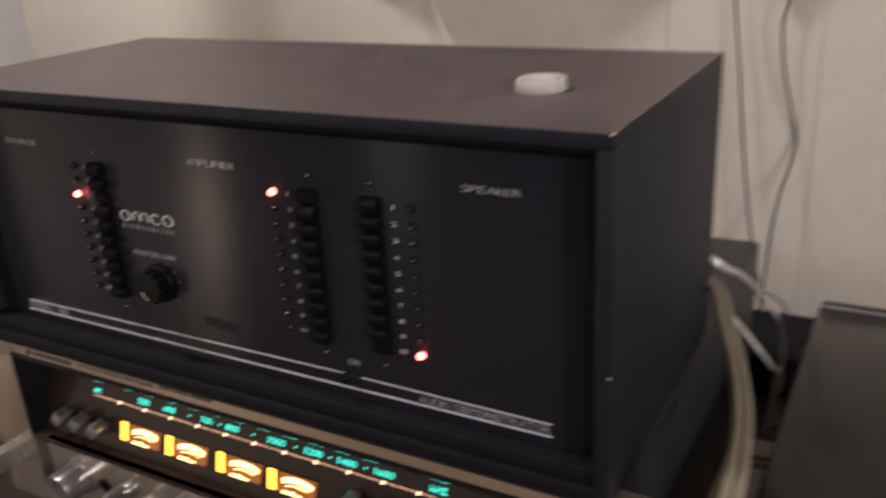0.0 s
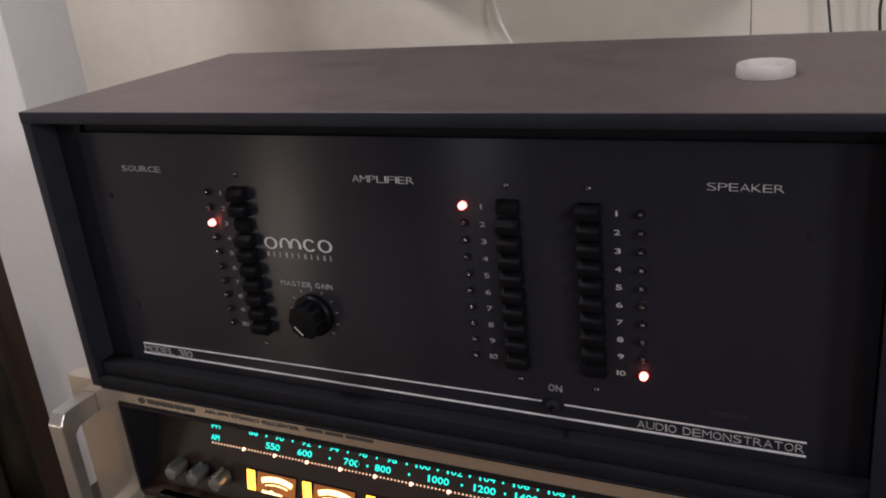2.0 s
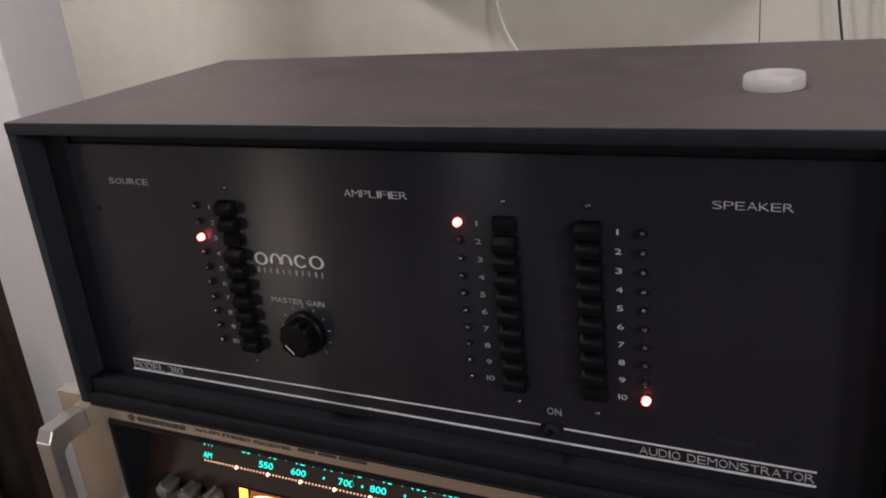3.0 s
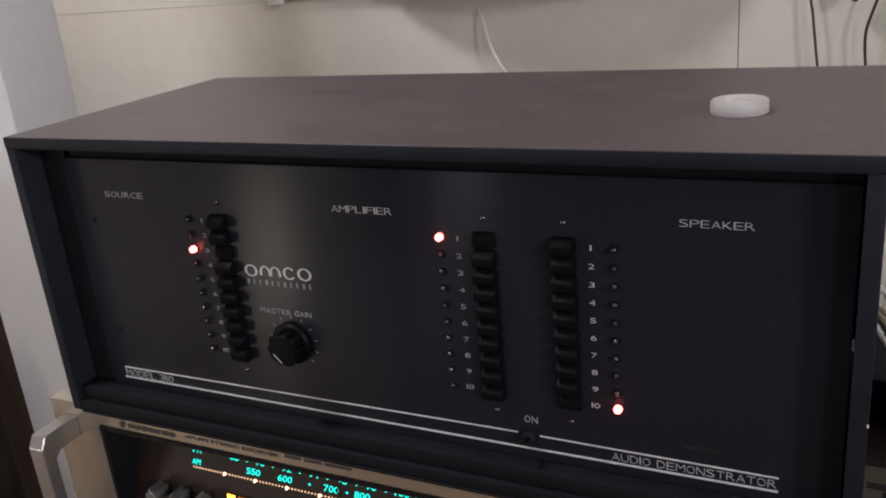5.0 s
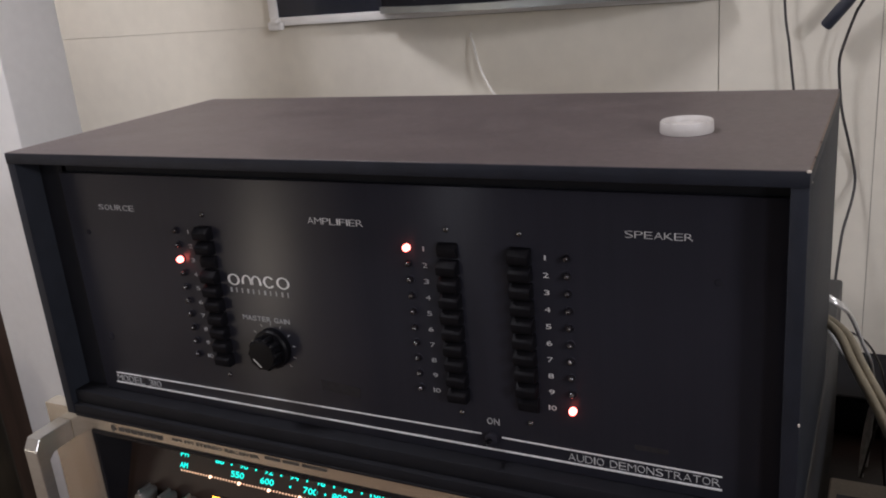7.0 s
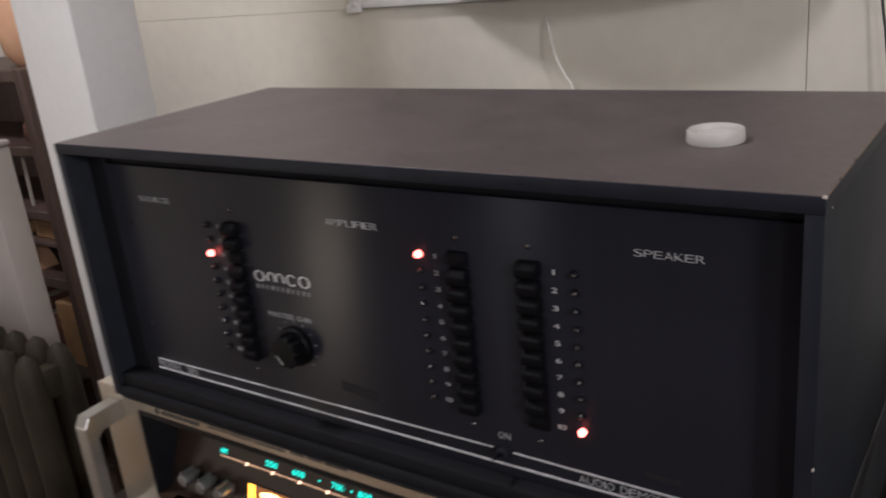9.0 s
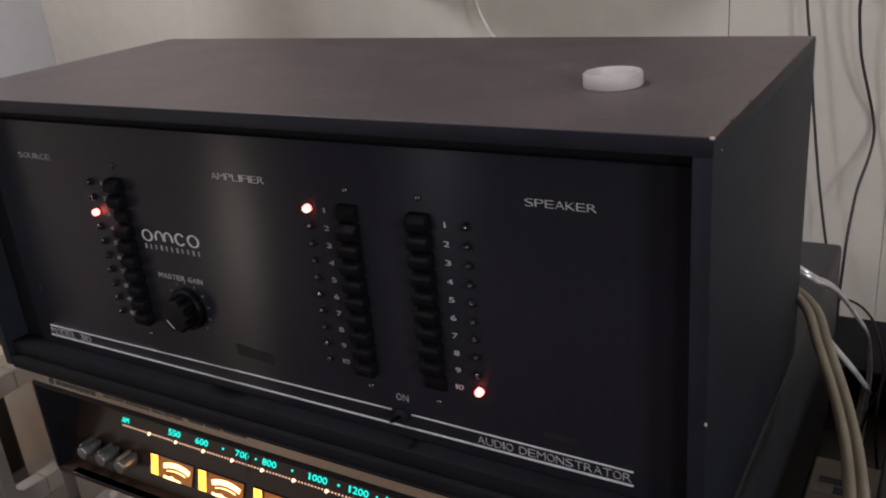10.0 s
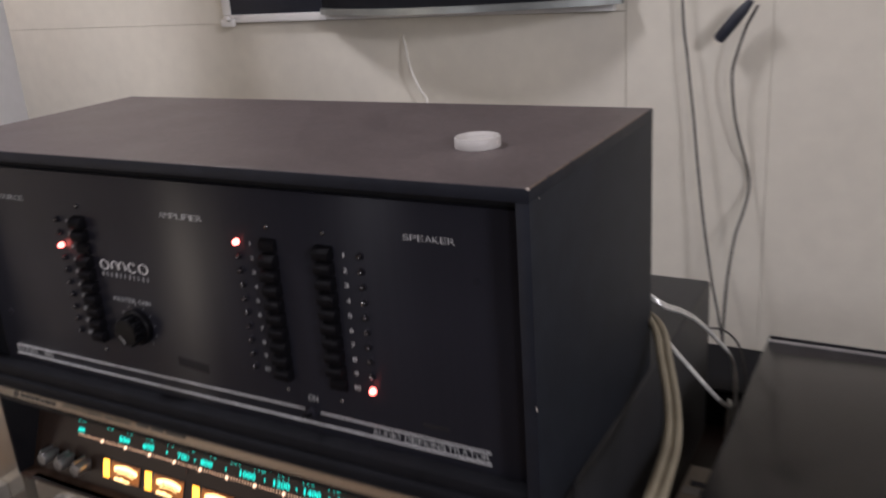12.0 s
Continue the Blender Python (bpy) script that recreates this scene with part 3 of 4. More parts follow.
for x0, x1, z0, z1 in ((RX0, RX1, WZ1, RT), (RX0, WX0 - 0.0005, RB, WZ1), (WX1 + 0.0005, RX1, RB, WZ1), (0.0260, 0.4920, RB, WZ0)):
    box(x0, x1, FY, FY + 0.012, z0, z1, 0.0, 1, plate)
bmesh.ops.remove_doubles(plate, verts=plate.verts[:], dist=1e-5)
front = part("faceplate", plate, "alu", receiver, "champagne brushed aluminium faceplate")
trim = bmesh.new()
for x0, x1, z0, z1 in ((WX0 - 0.002, WX1 + 0.002, WZ1 - 0.0012, WZ1 + 0.002), (0.0255, 0.4925, WZ0 - 0.0002, WZ0 + 0.0012), (WX0 - 0.002, WX0 + 0.001, WZ0, WZ1), (WX1 - 0.001, WX1 + 0.002, WZ0, WZ1)):
    box(x0, x1, FY - 0.0012, FY + 0.006, z0, z1, 0.0006, 1, trim)
part("window_trim", trim, "glass_black", receiver, "black window trim")
DY = 0.0390
part("chassis", box(-0.0035, 0.5195, FY + 0.0121, 0.0558, 0.7905, WZ0 - 0.0035), "case", receiver)
part("chassis", box(-0.0035, 0.5195, FY + 0.0121, 0.0558, WZ1 + 0.0035, RT - 0.001), "case", receiver)
part("chassis", box(0.5112, 0.5195, FY + 0.0121, 0.0558, WZ0 - 0.0035, WZ1 + 0.0035), "case", receiver)


def lean(bm):
    """The dial and its meters lie on one plane that leans back."""
    for v in bm.verts:
        v.co.y += 0.39 * (v.co.z - 0.902)
    return bm


part("dial_window", lean(box(WX0 - 0.003, WX1 + 0.003, DY, DY + 0.002, WZ0 - 0.004, WZ1 + 0.004)), "dial_back", receiver, "dial window, brown from the meters' glow put into its colour")
part("window_reveal", box(WX0 - 0.0008, WX1 + 0.0008, FY - 0.0004, 0.0557, WZ1 - 0.0012, WZ1 + 0.003), "glass_black", receiver)
part("window_shelf", box(WX0 - 0.0008, WX1 + 0.0008, FY - 0.0004, 0.0240, WZ0 - 0.003, WZ0 + 0.0012), "dial_shelf", receiver, "ledge under the meters, their glow put into its brown")
for x0, x1 in ((WX0 - 0.0008, WX0 + 0.0012), (WX1 - 0.0012, WX1 + 0.0008)):
    part("window_reveal", box(x0, x1, FY - 0.0004, 0.0557, WZ0 + 0.0012, WZ1 - 0.0012), "glass_black", receiver)
dial = part("dial_scale", lean(box(0.055, 0.415, DY - 0.0005, DY - 0.0001, 0.8905, 0.9180)), "dial_back", receiver, "dark dial with teal numbers")


def dial_word(text, x, z, h, per):
    """Wide numerals, one cell each."""
    w = per * len(text)
    bm = bmesh.new()
    for k, c in enumerate(text):
        a = x - w / 2 + per * k
        narrow = 0.30 if c == "1" else 0.0
        letter = lettering(c, a + per * (0.06 + narrow), a + per * (0.94 - narrow), z - h / 2, z + h / 2, DY - 0.0007, weight=0.0)
        me = bpy.data.meshes.new("letter")
        letter.to_mesh(me)
        letter.free()
        bm.from_mesh(me)
        bpy.data.meshes.remove(me)
    part("dial_number", lean(bm), "teal", dial)


dial_word("AM", 0.0680, 0.9008, 0.0038, 0.0042)
dial_word("FM", 0.0680, 0.9090, 0.0036, 0.0042)
for text, x in (("550", 0.1215), ("600", 0.1497), ("700", 0.1892), ("800", 0.2145), ("1000", 0.2565), ("1200", 0.2900), ("1400", 0.3190), ("1600", 0.3497)):
    dial_word(text, x, 0.9024, 0.0042, 0.0043)
dial_word("kHz", 0.3930, 0.9022, 0.0042, 0.0042)
for k in range(11):
    x = 0.1035 + 0.0235 * k
    dial_word(str(88 + 2 * k), x, 0.9095, 0.0040, 0.0043)
    part("dial_dot", lean(box(x + 0.0112, x + 0.0123, DY - 0.0012, DY - 0.0006, 0.9082, 0.9093)), "teal", dial)
dial_word("MHz", 0.3930, 0.9095, 0.0040, 0.0042)
for x in (0.1711, 0.2022, 0.2350, 0.2744, 0.3050, 0.3350):
    part("dial_dot", lean(box(x - 0.0006, x + 0.0006, DY - 0.0012, DY - 0.0006, 0.9018, 0.9030)), "teal", dial)
fine = bmesh.new()
for k in range(119):
    x = 0.0660 + k * 0.00283
    box(x - 0.0005, x + 0.0005, DY - 0.0010, DY - 0.0006, 0.8964, 0.8973, bm=fine)
tagged(part("fine_scale", lean(fine), "amber_faint", dial, "row of small amber lit dots"), kind="stuff")
for k in range(11):
    x = 0.0955 + k * 0.0283
    part("scale_dot", lean(lathe([(0.0012, -0.0004), (0.0012, -0.0012), (0.0005, -0.0016)], (x, DY - 0.0005, 0.8968), "Y", 10)), "amber_dot", dial)
part("dial_pointer", lean(box(0.1950, 0.1957, DY - 0.0025, DY - 0.0018, 0.891, 0.916)), "needle", dial)

MZ0, MZ1 = 0.8700, 0.8835
MY = DY - 0.0010
for k, x in enumerate((0.0995, 0.1494, 0.2029, 0.2524)):
    meter = part("meter", lean(box(x - 0.0006, x + 0.0450, MY, DY - 0.0001, MZ0 - 0.0008, MZ1 + 0.0008, 0.0003, 1)), "glass_black", receiver, "amber-lit signal meter")
    part("side_light", lean(prism([(x + 0.0020, MZ0), (x + 0.0092, MZ0), (x + 0.0072, MZ1), (x, MZ1)], MY - 0.0003, MY)), "meter_bar", meter, "yellow side light")
    part("meter_face", lean(box(x + 0.0102, x + 0.0442, MY - 0.0003, MY, MZ0, MZ1)), "meter_back", meter, "amber meter face")
    cx, cz = x + 0.0275, MZ0 - 0.0300
    for r, w, a0, a1 in ((0.0386, 0.0036, 70, 109), (0.0361, 0.0008, 74, 105)):
        arc = bmesh.new()
        last = None
        for j in range(17):
            a = radians(a0 + (a1 - a0) * j / 16)
            here = [arc.verts.new((cx + q * math.cos(a), MY - 0.0005, cz + q * math.sin(a))) for q in (r, r + w)]
            if last:
                arc.faces.new((last[0], last[1], here[1], here[0]))
            last = here
        part("scale_arc", lean(arc), "meter_scale", meter)
    for j in range(9):
        a = radians(73 + 4.2 * j)
        tick = bmesh.new()
        u, v = Vector((math.cos(a), 0, math.sin(a))), Vector((-math.sin(a), 0, math.cos(a)))
        c = Vector((cx, MY - 0.0006, cz))
        tick.faces.new([tick.verts.new(c + u * p + v * q) for p, q in ((0.0396, -0.0003), (0.0396, 0.0003), (0.0408, 0.0003), (0.0408, -0.0003))])
        part("scale_tick", lean(tick), "needle", meter)
    # Wavy glow low in the meter, built as a glowing shape.
    glow = prism([(cx - 0.0125, MZ0), (cx + 0.0060, MZ0), (cx + 0.0045, MZ0 + 0.0010), (cx - 0.0010, MZ0 + 0.0012), (cx - 0.0040, MZ0 + 0.0026), (cx - 0.0070, MZ0 + 0.0014), (cx - 0.0120, MZ0 + 0.0018)], MY - 0.0006, MY - 0.0003)
    part("foot_glow", lean(glow), "meter_scale", meter, "bright wavy glow at the meter's foot")
    a = radians((101, 97, 104, 92)[k])
    nd = bmesh.new()
    u, v = Vector((math.cos(a), 0, math.sin(a))), Vector((-math.sin(a), 0, math.cos(a)))
    c = Vector((cx, MY - 0.0009, cz))
    nd.faces.new([nd.verts.new(c + u * p + v * q) for p, q in ((0.0315, -0.0003), (0.0315, 0.0003), (0.042, 0.0002), (0.042, -0.0002))])
    part("needle", lean(nd), "needle", meter)

# maker's strip and small print on the top rail
YR = FY - 0.0002
part("maker_mark", lathe([(0.0026, 0.0001), (0.0026, -0.0004)], (0.0320, YR, 0.9432), "Y", 16), "dark_print", front)
for k in range(7):
    x = 0.0380 + k * 0.0065
    part("maker_mark", box(x, x + 0.0052, YR - 0.0003, FY, 0.9416, 0.9450), "dark_print", front)
part("lettering", lettering("AM-FM STEREO RECEIVER", 0.0910, 0.1720, 0.9430, 0.9457, YR), "dark_print", front)
for x0, x1 in ((0.1775, 0.1905), (0.1930, 0.2065), (0.2090, 0.2290)):
    part("small_print", box(x0, x1, YR - 0.0003, FY, 0.9444, 0.9464), "dark_print", front)

# small knobs in the window
def small_knob(x, z):
    kn = part("small_knob", lathe([(0.0035, -0.0002), (0.0030, -0.0120), (0.0058, -0.0120), (0.0062, -0.0130), (0.0058, -0.0240), (0.0051, -0.0258), (0.0004, -0.0262)], (x, DY, z), "Y", 20), "chrome", receiver, "small turned metal knob", smooth=True)
    part("grip", box(x - 0.0012, x + 0.0012, DY - 0.0255, DY - 0.0125, z + 0.0050, z + 0.0082, 0.0006, 1), "chrome", kn)


for k in range(3):
    small_knob(0.0385 + 0.0210 * k, 0.8775 - 0.0005 * k)
for x in (0.330, 0.352, 0.374):
    small_knob(x, 0.8830)

# controls on the lower plate
def big_knob(x, z, r, out):
    kn = part("large_knob", lathe([(r * 1.12, 0.0), (r * 1.12, -0.004), (r, -0.005), (r * 0.97, -out + 0.002), (r * 0.90, -out), (r * 0.80, -out + 0.0004), (0.0004, -out + 0.0006)], (x, FY, z), "Y", 32), "chrome", receiver, "large turned metal knob", smooth=True)
    part("index_line", box(x - 0.0006, x + 0.0006, FY - out - 0.0003, FY - out + 0.004, z + r * 0.35, z + r * 0.85), "dark_print", kn)


for x, z, r, out in ((0.0635, 0.834, 0.0145, 0.026), (0.1865, 0.838, 0.0135, 0.026), (0.236, 0.836, 0.0125, 0.024), (0.300, 0.828, 0.0145, 0.026), (0.420, 0.826, 0.0190, 0.028)):
    big_knob(x, z, r, out)
for x, z in ((0.1200, 0.838), (0.1430, 0.832), (0.345, 0.832)):
    lever = part("lever_switch", lathe([(0.0065, 0.0), (0.0065, -0.004), (0.0050, -0.006), (0.0040, -0.008)], (x, FY, z), "Y", 18), "chrome", receiver, "metal lever switch", smooth=True)
    part("lever", box(x - 0.0022, x + 0.0022, FY - 0.024, FY - 0.006, z - 0.0030, z + 0.0085, 0.0010, 2), "chrome", lever, smooth=True)
part("headphone_socket", lathe([(0.0055, 0.0), (0.0055, -0.0015), (0.0032, -0.0016), (0.0032, 0.004)], (0.0900, FY, 0.832), "Y", 18), "rail", receiver, "black headphone socket", smooth=True)


# carrying handles at both ends of the faceplate
def handle(x0, x1):
    zt, zb = 0.9420, 0.8250
    outer = [(FY, zt), (-0.0200, zt - 0.001), (-0.0252, zt - 0.0095), (-0.0252, zb + 0.0095), (-0.0200, zb + 0.001), (FY, zb)]
    inner = [(FY, zb + 0.0165), (-0.0105, zb + 0.0165), (-0.0160, zb + 0.0215), (-0.0160, zt - 0.0215), (-0.0105, zt - 0.0165), (FY, zt - 0.0165)]
    bm = prism(outer + inner, x0, x1, axis="X")
    bmesh.ops.bevel(bm, geom=bm.edges[:], offset=0.0007, segments=1, affect="EDGES")
    part("handle", bm, "alu_handle", receiver, "angular aluminium rack handle", smooth=False)


handle(-0.0300, -0.0160)
handle(0.5340, 0.5495)

# ---- cables behind and beside the cabinet ----
alone("white_cable", tube([(0.0800, 0.6125, 1.1750), (0.0810, 0.6070, 1.1710), (0.0870, 0.6010, 1.1630), (0.0930, 0.5950, 1.1460), (0.1010, 0.5910, 1.1270), (0.1120, 0.5890, 1.1070), (0.1210, 0.5890, 1.0890), (0.1240, 0.580, 1.03), (0.128, 0.53, 0.90), (0.130, 0.49, 0.775)], 0.0015, 10), "white_cable", "thin white cable running down behind the cabinet", "cable", smooth=True)
alone("black_cable", tube([(0.4390, 0.600, 1.40), (0.4450, 0.5990, 1.2060), (0.4520, 0.5970, 1.1470), (0.4560, 0.5960, 1.1160), (0.4610, 0.5950, 1.0790), (0.4670, 0.5930, 1.0270), (0.4730, 0.5910, 0.9820), (0.4780, 0.5890, 0.9490), (0.4840, 0.5860, 0.9160), (0.4910, 0.5810, 0.8830), (0.4980, 0.5760, 0.8580), (0.5040, 0.5710, 0.8320), (0.5100, 0.570, 0.80), (0.5120, 0.575, 0.780)], 0.0014, 10), "black_cable", "black cable hanging down the wall", "cable", "cables on the wall", smooth=True)
alone("black_cable", tube([(0.5260, 0.585, 1.200), (0.5180, 0.589, 1.185), (0.5140, 0.5910, 1.1770), (0.5060, 0.5930, 1.1520), (0.5010, 0.5940, 1.1290), (0.5030, 0.5960, 1.0980), (0.5060, 0.5980, 1.0760), (0.5130, 0.6010, 1.0470), (0.5190, 0.6070, 1.0200), (0.5220, 0.6050, 1.0010), (0.5200, 0.5970, 0.9800), (0.5140, 0.5850, 0.9530), (0.5120, 0.5770, 0.9350), (0.5100, 0.5660, 0.9050), (0.5090, 0.5610, 0.8720), (0.5080, 0.5610, 0.8440), (0.5080, 0.563, 0.82), (0.5120, 0.572, 0.780)], 0.0015, 10), "black_cable", "black cable with a bend hanging from a plug", "cable", "cables on the wall", smooth=True)
plug = thing("power_plug", (0.4860, 0.5890, 1.1650), "blue-black moulded plug hanging on its cable by the wall", "plug")
axis = Vector((0.0370, -0.0020, 0.0450)).normalized()
body = lathe([(0.0048, 0.0), (0.0062, 0.002), (0.0064, 0.028), (0.0056, 0.040), (0.0034, 0.052)], (0, 0, 0), "Z", 18)
bmesh.ops.transform(body, matrix=Matrix.Translation((0.4860, 0.5890, 1.1650)) @ axis.to_track_quat("Z", "Y").to_matrix().to_4x4(), verts=body.verts[:])
part("body", body, "adapter", plug, smooth=True)

for pts, label in (([(0.4793, 0.2442, 1.0369), (0.5079, 0.2293, 1.0207), (0.5272, 0.2290, 1.0085), (0.5310, 0.2680, 0.9880), (0.5345, 0.3150, 0.9600), (0.5420, 0.3700, 0.9170), (0.5485, 0.3980, 0.8880), (0.5525, 0.4010, 0.8580), (0.5520, 0.4050, 0.8200), (0.5500, 0.4120, 0.7640)], "silvery clear speaker wire curving from the cabinet's back"),
                   ([(0.4891, 0.2494, 1.0062), (0.5117, 0.2356, 0.9982), (0.5210, 0.2390, 0.9830), (0.5300, 0.2480, 0.9640), (0.5420, 0.2570, 0.9440), (0.5535, 0.2660, 0.9250), (0.5590, 0.2950, 0.8980), (0.5570, 0.3450, 0.8660), (0.5520, 0.3800, 0.8500), (0.5480, 0.3900, 0.8100), (0.5470, 0.3920, 0.7640)], "silvery clear speaker wire looping down behind the cabinet")):
    bm = tube(pts, 0.0016, 8)
    second = tube([(x + 0.0012, y, z - 0.0026) for x, y, z in pts], 0.0016, 8, bm)
    alone("speaker_wire", bm, "clear_wire", label, "cable", "speaker wires", smooth=True)
twin = [(0.4684, 0.2550, 0.9838), (0.5055, 0.2378, 0.9962), (0.5288, 0.2114, 0.9955), (0.5418, 0.1830, 0.9847), (0.5585, 0.1401, 0.9740), (0.5702, 0.0940, 0.9716), (0.5796, 0.0291, 0.9807), (0.5860, -0.0388, 0.9817), (0.5945, -0.1015, 0.9581), (0.6044, -0.1482, 0.8773), (0.6030, -0.1632, 0.7350), (0.5901, -0.1515, 0.4905), (0.5741, -0.1072, -0.0130)]
bm = tube([(x - 0.0028, y - 0.0006, z) for x, y, z in twin], 0.0031, 10)
tube([(x + 0.0028, y + 0.0006, z - 0.0008) for x, y, z in twin], 0.0031, 10, bm)
alone("twin_cable", bm, "beige_cable", "thick beige twin cable arching out from behind the cabinet", "cable", smooth=True)
alone("thin_wire", tube([(0.5013, 0.4471, 0.8893), (0.5269, 0.4498, 0.8923), (0.5464, 0.4370, 0.8863), (0.5588, 0.4108, 0.8734), (0.5638, 0.3952, 0.8492), (0.5554, 0.3850, 0.8188), (0.5466, 0.3906, 0.7638)], 0.0011, 8), "black_cable", "thin dark wire looping behind the receiver", "cable", smooth=True)
alone("thin_wire", tube([(0.5988, 0.4311, 0.8944), (0.5812, 0.4210, 0.8742), (0.5649, 0.3952, 0.8512), (0.5638, 0.3693, 0.8190), (0.5692, 0.3799, 0.7639)], 0.0012, 8), "black_cable", "thin dark wire between receiver and turntable", "cable", smooth=True)

# ---- beside the receiver ----
# Dark block added where the wall behind the receiver lies in shade.
shadebox = thing("shade_block", (0.535, 0.50, 0.772), "matt black block added on the table for the shade low by the wall", "power unit")
part("body", box(0.483, 0.578, 0.462, 0.570, 0.7722, 0.8135, 0.004, 2), "rail", shadebox, smooth=True)
# Lid and switch only dress the added block.
part("lid", box(0.4825, 0.5785, 0.4615, 0.5705, 0.8137, 0.8175, 0.0015, 1), "rail", shadebox)
part("switch", box(0.548, 0.558, 0.4585, 0.4618, 0.790, 0.798, 0.0008, 1), "button", shadebox)
carton = thing("small_carton", (0.549, 0.2, 0.772), "grey-brown cardboard carton with blue-black print beside the receiver", "box")
part("carton_body", box(0.5232, 0.5745, 0.057, 0.355, 0.7722, 0.789, 0.0012, 1), "card", carton)
part("flap", box(0.5237, 0.5740, 0.059, 0.279, 0.7892, 0.7912), "card", carton)
part("print", box(0.5300, 0.5640, 0.320, 0.328, 0.7891, 0.7896), "blue_print", carton)
part("print", box(0.5420, 0.5690, 0.308, 0.317, 0.7891, 0.7896), "blue_print", carton)
part("print", box(0.5260, 0.5420, 0.305, 0.317, 0.7891, 0.7896), "pale_print", carton)

turntable = thing("turntable", (0.80, 0.2, 0.772), "black turntable under a smoked dust cover on the table", "turntable")
part("plinth", box(0.584, 1.02, 0.025, 0.395, 0.790, 0.842, 0.004, 2), "smoked", turntable, "black plinth", smooth=True)
for x in (0.62, 0.98):
    for y in (0.07, 0.35):
        part("foot", lathe([(0.018, 0.0), (0.021, 0.006), (0.021, 0.018)], (x, y, 0.772), "Z", 18), "rail", turntable, smooth=True)
lid = part("dust_cover", box(0.580, 1.025, 0.021, 0.397, 0.844, 0.912, 0.003, 2), "smoked", turntable, "closed smoked dust cover", smooth=True)
part("lid_rim", box(0.581, 1.024, 0.3940, 0.3985, 0.9105, 0.9135, 0.0006, 1), "lid_edge", lid, "polished back rim")
part("lid_rim", box(0.582, 1.023, 0.3990, 0.4025, 0.9105, 0.9150, 0.0006, 1), "rail", lid, "black hinge strip")

# ---- rack on the wall above ----
rack = thing("wall_display", (0.09, 0.58, 1.19), "wall-mounted dark display with white trim and metal shelf", "display")
trimz = 1.1965
part("trim", box(-0.2150, 0.3680, 0.598, 0.6105, trimz + 0.001, trimz + 0.0125, 0.002, 2), "rail_white", rack, "white plastic trim", smooth=True)
part("trim", box(-0.2150, -0.2000, 0.5975, 0.6105, trimz + 0.012, 1.62, 0.002, 2), "rail_white", rack, "white plastic trim", smooth=True)
part("corner_clip", box(-0.2130, -0.1900, 0.5890, 0.5975, trimz - 0.004, trimz + 0.0080, 0.0025, 2), "rail_white", rack, "white corner clip", smooth=True)
part("corner_clip", lathe([(0.004, 0.0), (0.004, -0.006), (0.002, -0.008)], (-0.1935, 0.5895, trimz + 0.0085), "Y", 12), "rail_white", rack, smooth=True)
part("screen", box(-0.2000, 0.355, 0.600, 0.6100, trimz + 0.0125, 1.62), "screen", rack, "blue-black screen")
outline = []
for k in range(25):
    u = k / 24
    outline.append((-0.034 + 0.414 * u, 0.589 - 0.060 * math.sin(math.pi * min(1, u * 1.02)) ** 0.8))
outline += [(0.380, 0.5975), (-0.034, 0.5975)]
part("shelf", prism(outline, 1.2060, 1.2140, axis="Z"), "steel_edge", rack, "bowed grey metal shelf")
outline2 = [(x, y + 0.006) for x, y in outline[:25]] + outline[25:]
part("tray", prism(outline2, 1.2142, 1.2360, axis="Z"), "rail", rack, "black tray on the shelf")

# ---- dim corner past the post ----
panel = thing("painted_panel", (-0.81, 0.28, 0.0), "grey-beige painted panel standing past the white post", "panel")
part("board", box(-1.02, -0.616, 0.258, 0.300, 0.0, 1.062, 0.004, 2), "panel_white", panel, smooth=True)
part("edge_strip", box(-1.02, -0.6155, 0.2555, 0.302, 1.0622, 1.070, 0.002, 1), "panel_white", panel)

radiator = thing("radiator", (-0.6, 0.13, 0.0), "old dark brown cast-iron column radiator on the floor", "radiator")
for k in range(11):
    x = -0.372 - 0.047 * k
    bm = bmesh.new()
    for y in (0.118, 0.160):
        lathe([(0.010, 0.09), (0.0165, 0.12), (0.0180, 0.45), (0.0180, 0.800), (0.0165, 0.835), (0.0110, 0.854), (0.0025, 0.861)], (x, y, 0.0), "Z", 14, bm)
    box(x - 0.013, x + 0.013, 0.118, 0.160, 0.800, 0.840, 0.006, 2, bm)
    box(x - 0.013, x + 0.013, 0.118, 0.160, 0.105, 0.150, 0.006, 2, bm)
    part("section", bm, "iron", radiator, smooth=True)
for z in (0.135, 0.815):
    part("connecting_pipe", tube([(-0.36, 0.139, z), (-0.60, 0.139, z), (-0.845, 0.139, z)], 0.014, 12, steps=2), "iron", radiator, smooth=True)
for x in (-0.372, -0.842):
    for y in (0.118, 0.160):
        part("foot", lathe([(0.016, 0.0), (0.013, 0.03), (0.010, 0.095)], (x, y, 0.0), "Z", 12), "iron", radiator, smooth=True)

shelf = thing("bookcase", (-1.0, 0.5, 0.0), "dark brown wooden bookcase with mixed things in the corner", "bookcase")
for x in (-1.45, -0.767):
    part("side", box(x, x + 0.022, 0.415, 0.586, 0.0, 1.150, 0.002, 1), "dark_wood", shelf)
for z, thick in ((0.06, 0.020), (0.40, 0.020), (0.60, 0.020), (0.770, 0.020), (0.848, 0.009), (0.895, 0.017), (1.006, 0.017), (1.128, 0.020)):
    part("shelf_board", box(-1.428, -0.767, 0.417, 0.585, z, z + thick, 0.002, 1), "dark_wood", shelf)
part("back", box(-1.44, -0.755, 0.5788, 0.5868, 0.02, 1.127), "dark_wood", shelf)
random.seed(11)
tints = ["rust", "plum", "tan", "rust", "plum", "dark_wood"]
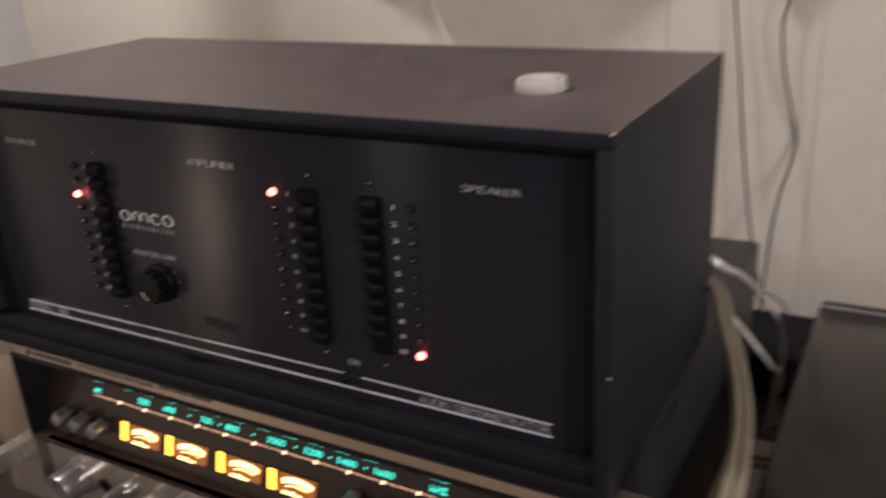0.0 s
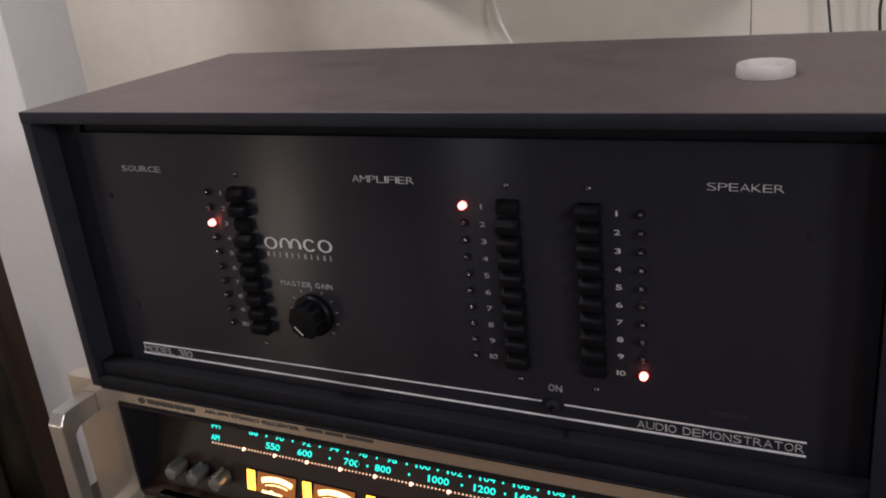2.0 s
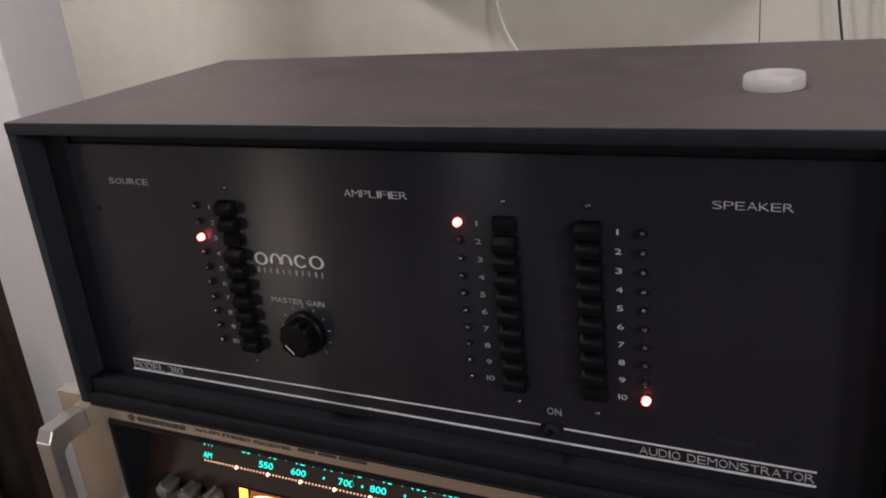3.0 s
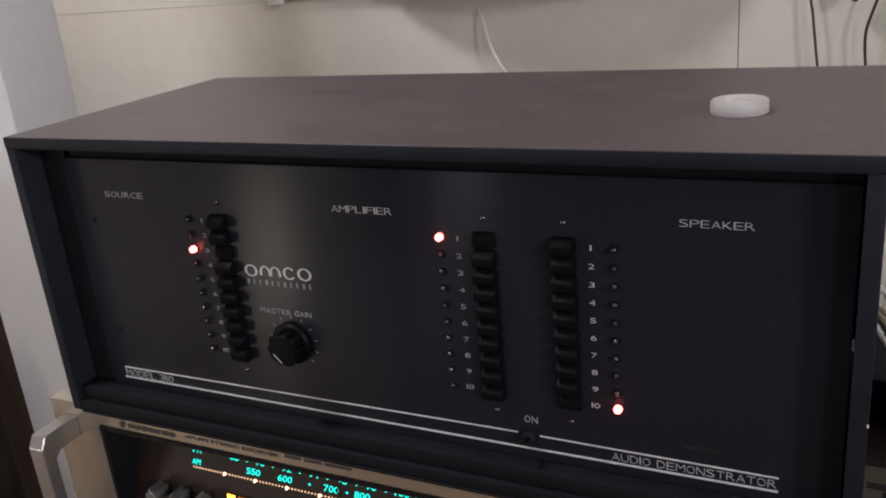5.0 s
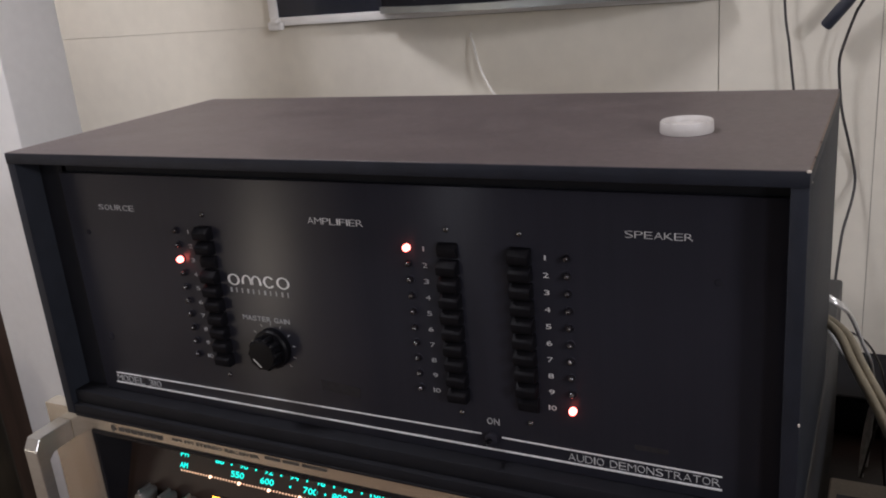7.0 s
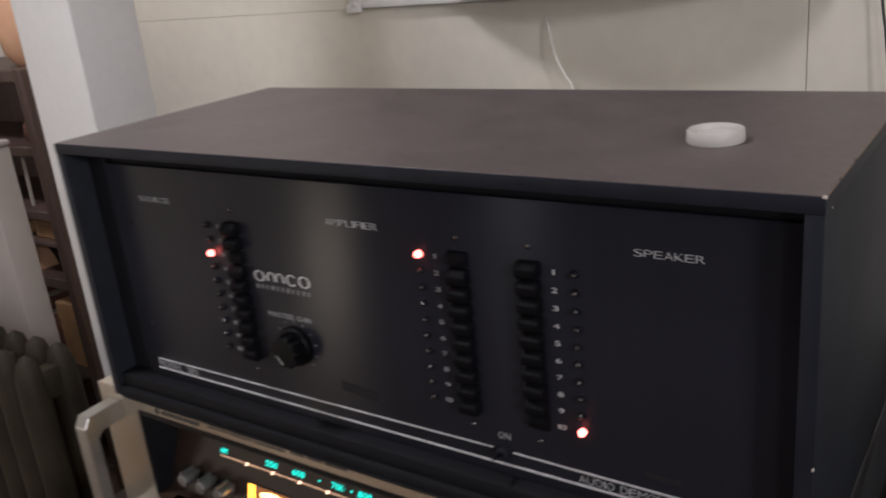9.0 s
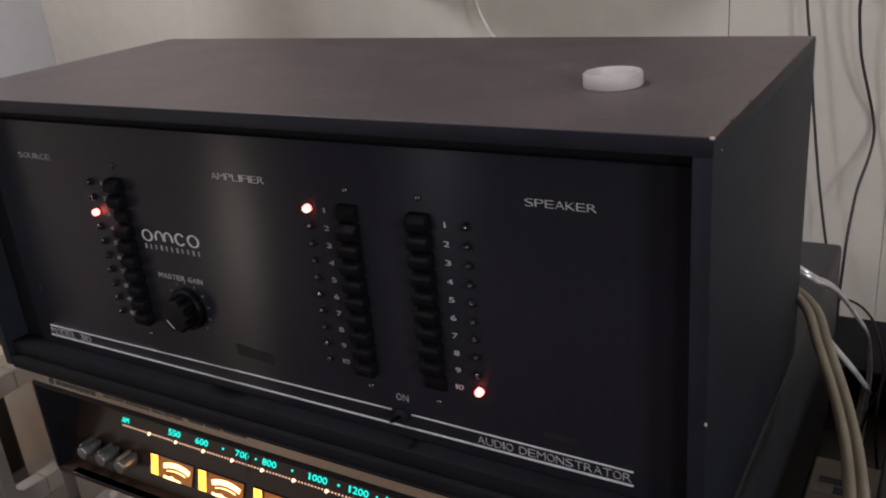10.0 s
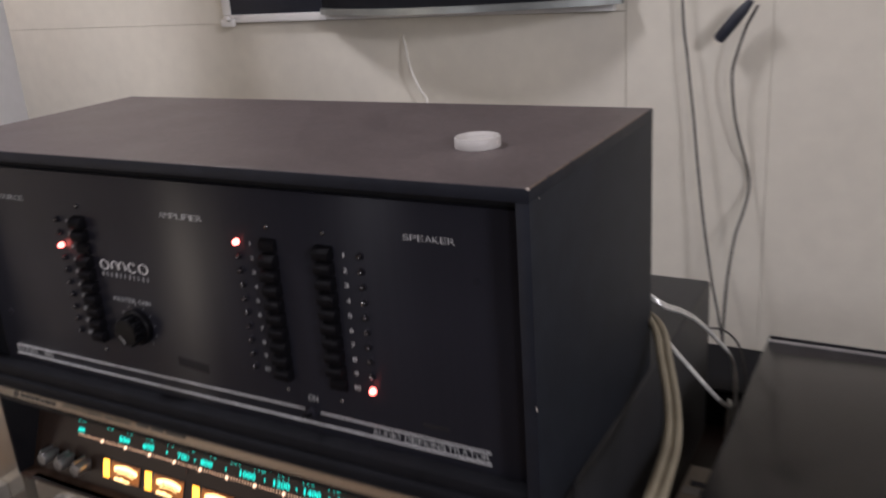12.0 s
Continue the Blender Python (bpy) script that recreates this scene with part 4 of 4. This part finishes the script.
NAMES = {"rust": "rust-brown", "plum": "plum-dark", "tan": "tan", "dark_wood": "dark brown"}
for z, gap, end in ((0.42, 0.15, -0.790), (0.62, 0.13, -0.850)):
    x = -1.02
    while x < end:
        w = random.choice((0.022, 0.03, 0.04, 0.055))
        if x + w > end + 0.020:
            break
        h = gap * random.uniform(0.6, 0.95)
        tint = random.choice(tints)
        d = random.uniform(0.10, 0.14)
        book = thing("book", (x + w / 2, 0.5, z + 0.0002), "%s bound book standing in the dark bookcase" % NAMES[tint], "book", "books in the bookcase")
        part("cover", box(x, x + w * 0.94, 0.575 - d, 0.575, z + 0.0002, z + h, 0.003, 2), tint, book, smooth=True)
        part("page_block", box(x + 0.003, x + w * 0.94 - 0.003, 0.577 - d, 0.5765, z + h - 0.001, z + h + 0.0006), "card", book)
        x += w + random.choice((0.0, 0.001, 0.004, 0.02))


def little_box(x0, x1, y0, y1, z, h, tint, label):
    ob = thing("small_box", ((x0 + x1) / 2, (y0 + y1) / 2, z), label, "box", "boxes in the bookcase")
    part("body", box(x0, x1, y0, y1, z + 0.0002, z + h * 0.72, 0.002, 1), tint, ob)
    part("lid", box(x0 - 0.001, x1 + 0.001, y0 - 0.001, y1 + 0.001, z + h * 0.72 + 0.0002, z + h, 0.002, 1), tint, ob)


little_box(-0.826, -0.772, 0.420, 0.50, 0.6200, 0.122, "tan_card", "orange-tan cardboard box on a bookcase shelf")
little_box(-0.910, -0.876, 0.435, 0.50, 0.8572, 0.026, "tan", "tan wooden box on a bookcase shelf")
little_box(-0.845, -0.784, 0.430, 0.50, 0.8572, 0.033, "tan", "long tan wooden box on a bookcase shelf")


def bundle(x, y, z, rx, ry, rz, seed, tint, label):
    random.seed(seed)
    bm = bmesh.new()
    bmesh.ops.create_icosphere(bm, subdivisions=3, radius=1.0)
    waves = [(Vector((random.uniform(-3, 3), random.uniform(-3, 3), random.uniform(-3, 3))), random.uniform(0, 6)) for _ in range(7)]
    for v in bm.verts:
        q = v.co.copy()
        f = 1 + 0.035 * sum(math.sin(w.dot(q) * 1.6 + p) for w, p in waves)
        v.co = (x + rx * q.x * f, y + ry * q.y * f, max(z, z + rz * 0.86 + rz * q.z * f))
    return alone("cloth_bundle", bm, tint, label, "cloth", smooth=True)


bundle(-0.803, 0.478, 0.7902, 0.025, 0.032, 0.027, 3, "rust", "rust-brown crumpled cloth bundle in the bookcase")
bundle(-0.800, 0.480, 0.9122, 0.027, 0.036, 0.034, 4, "plum", "plum-dark crumpled cloth bundle in the bookcase")
alone("wedge", prism([(-0.904, 0.7902), (-0.868, 0.7902), (-0.902, 0.836)], 0.44, 0.47), "peach", "pale peach paper wedge on a bookcase shelf", "paper")
alone("ruler", prism([(-0.8470, 0.9122), (-0.8425, 0.9122), (-0.8385, 1.0030), (-0.8425, 1.0030)], 0.436, 0.440), "card", "pale wooden ruler leaning in the bookcase", "ruler")
orn = thing("ornament", (-0.810, 0.47, 1.0232), "small tan pointed ornament with a pinkish foot", "ornament")
part("foot", lathe([(0.026, 0.0), (0.032, 0.012), (0.031, 0.028), (0.028, 0.032)], (-0.810, 0.47, 1.0232), "Z", 20), "rust", orn, "pinkish-brown foot", smooth=True)
part("point", lathe([(0.0275, 0.0), (0.018, 0.014), (0.006, 0.026), (0.001, 0.029)], (-0.810, 0.47, 1.0554), "Z", 20), "tan", orn, "tan pointed top", smooth=True)
# Jar shape added; its peach is the warm light on the wall there.
jar = alone("jar", lathe([(0.03, 0.0), (0.045, 0.02), (0.050, 0.06), (0.040, 0.10), (0.024, 0.12), (0.026, 0.13)], (-0.815, 0.49, 1.1485), "Z", 24), "peach", "peach jar shape added for the warm-lit wall above the dark bookcase", "jar", smooth=True)
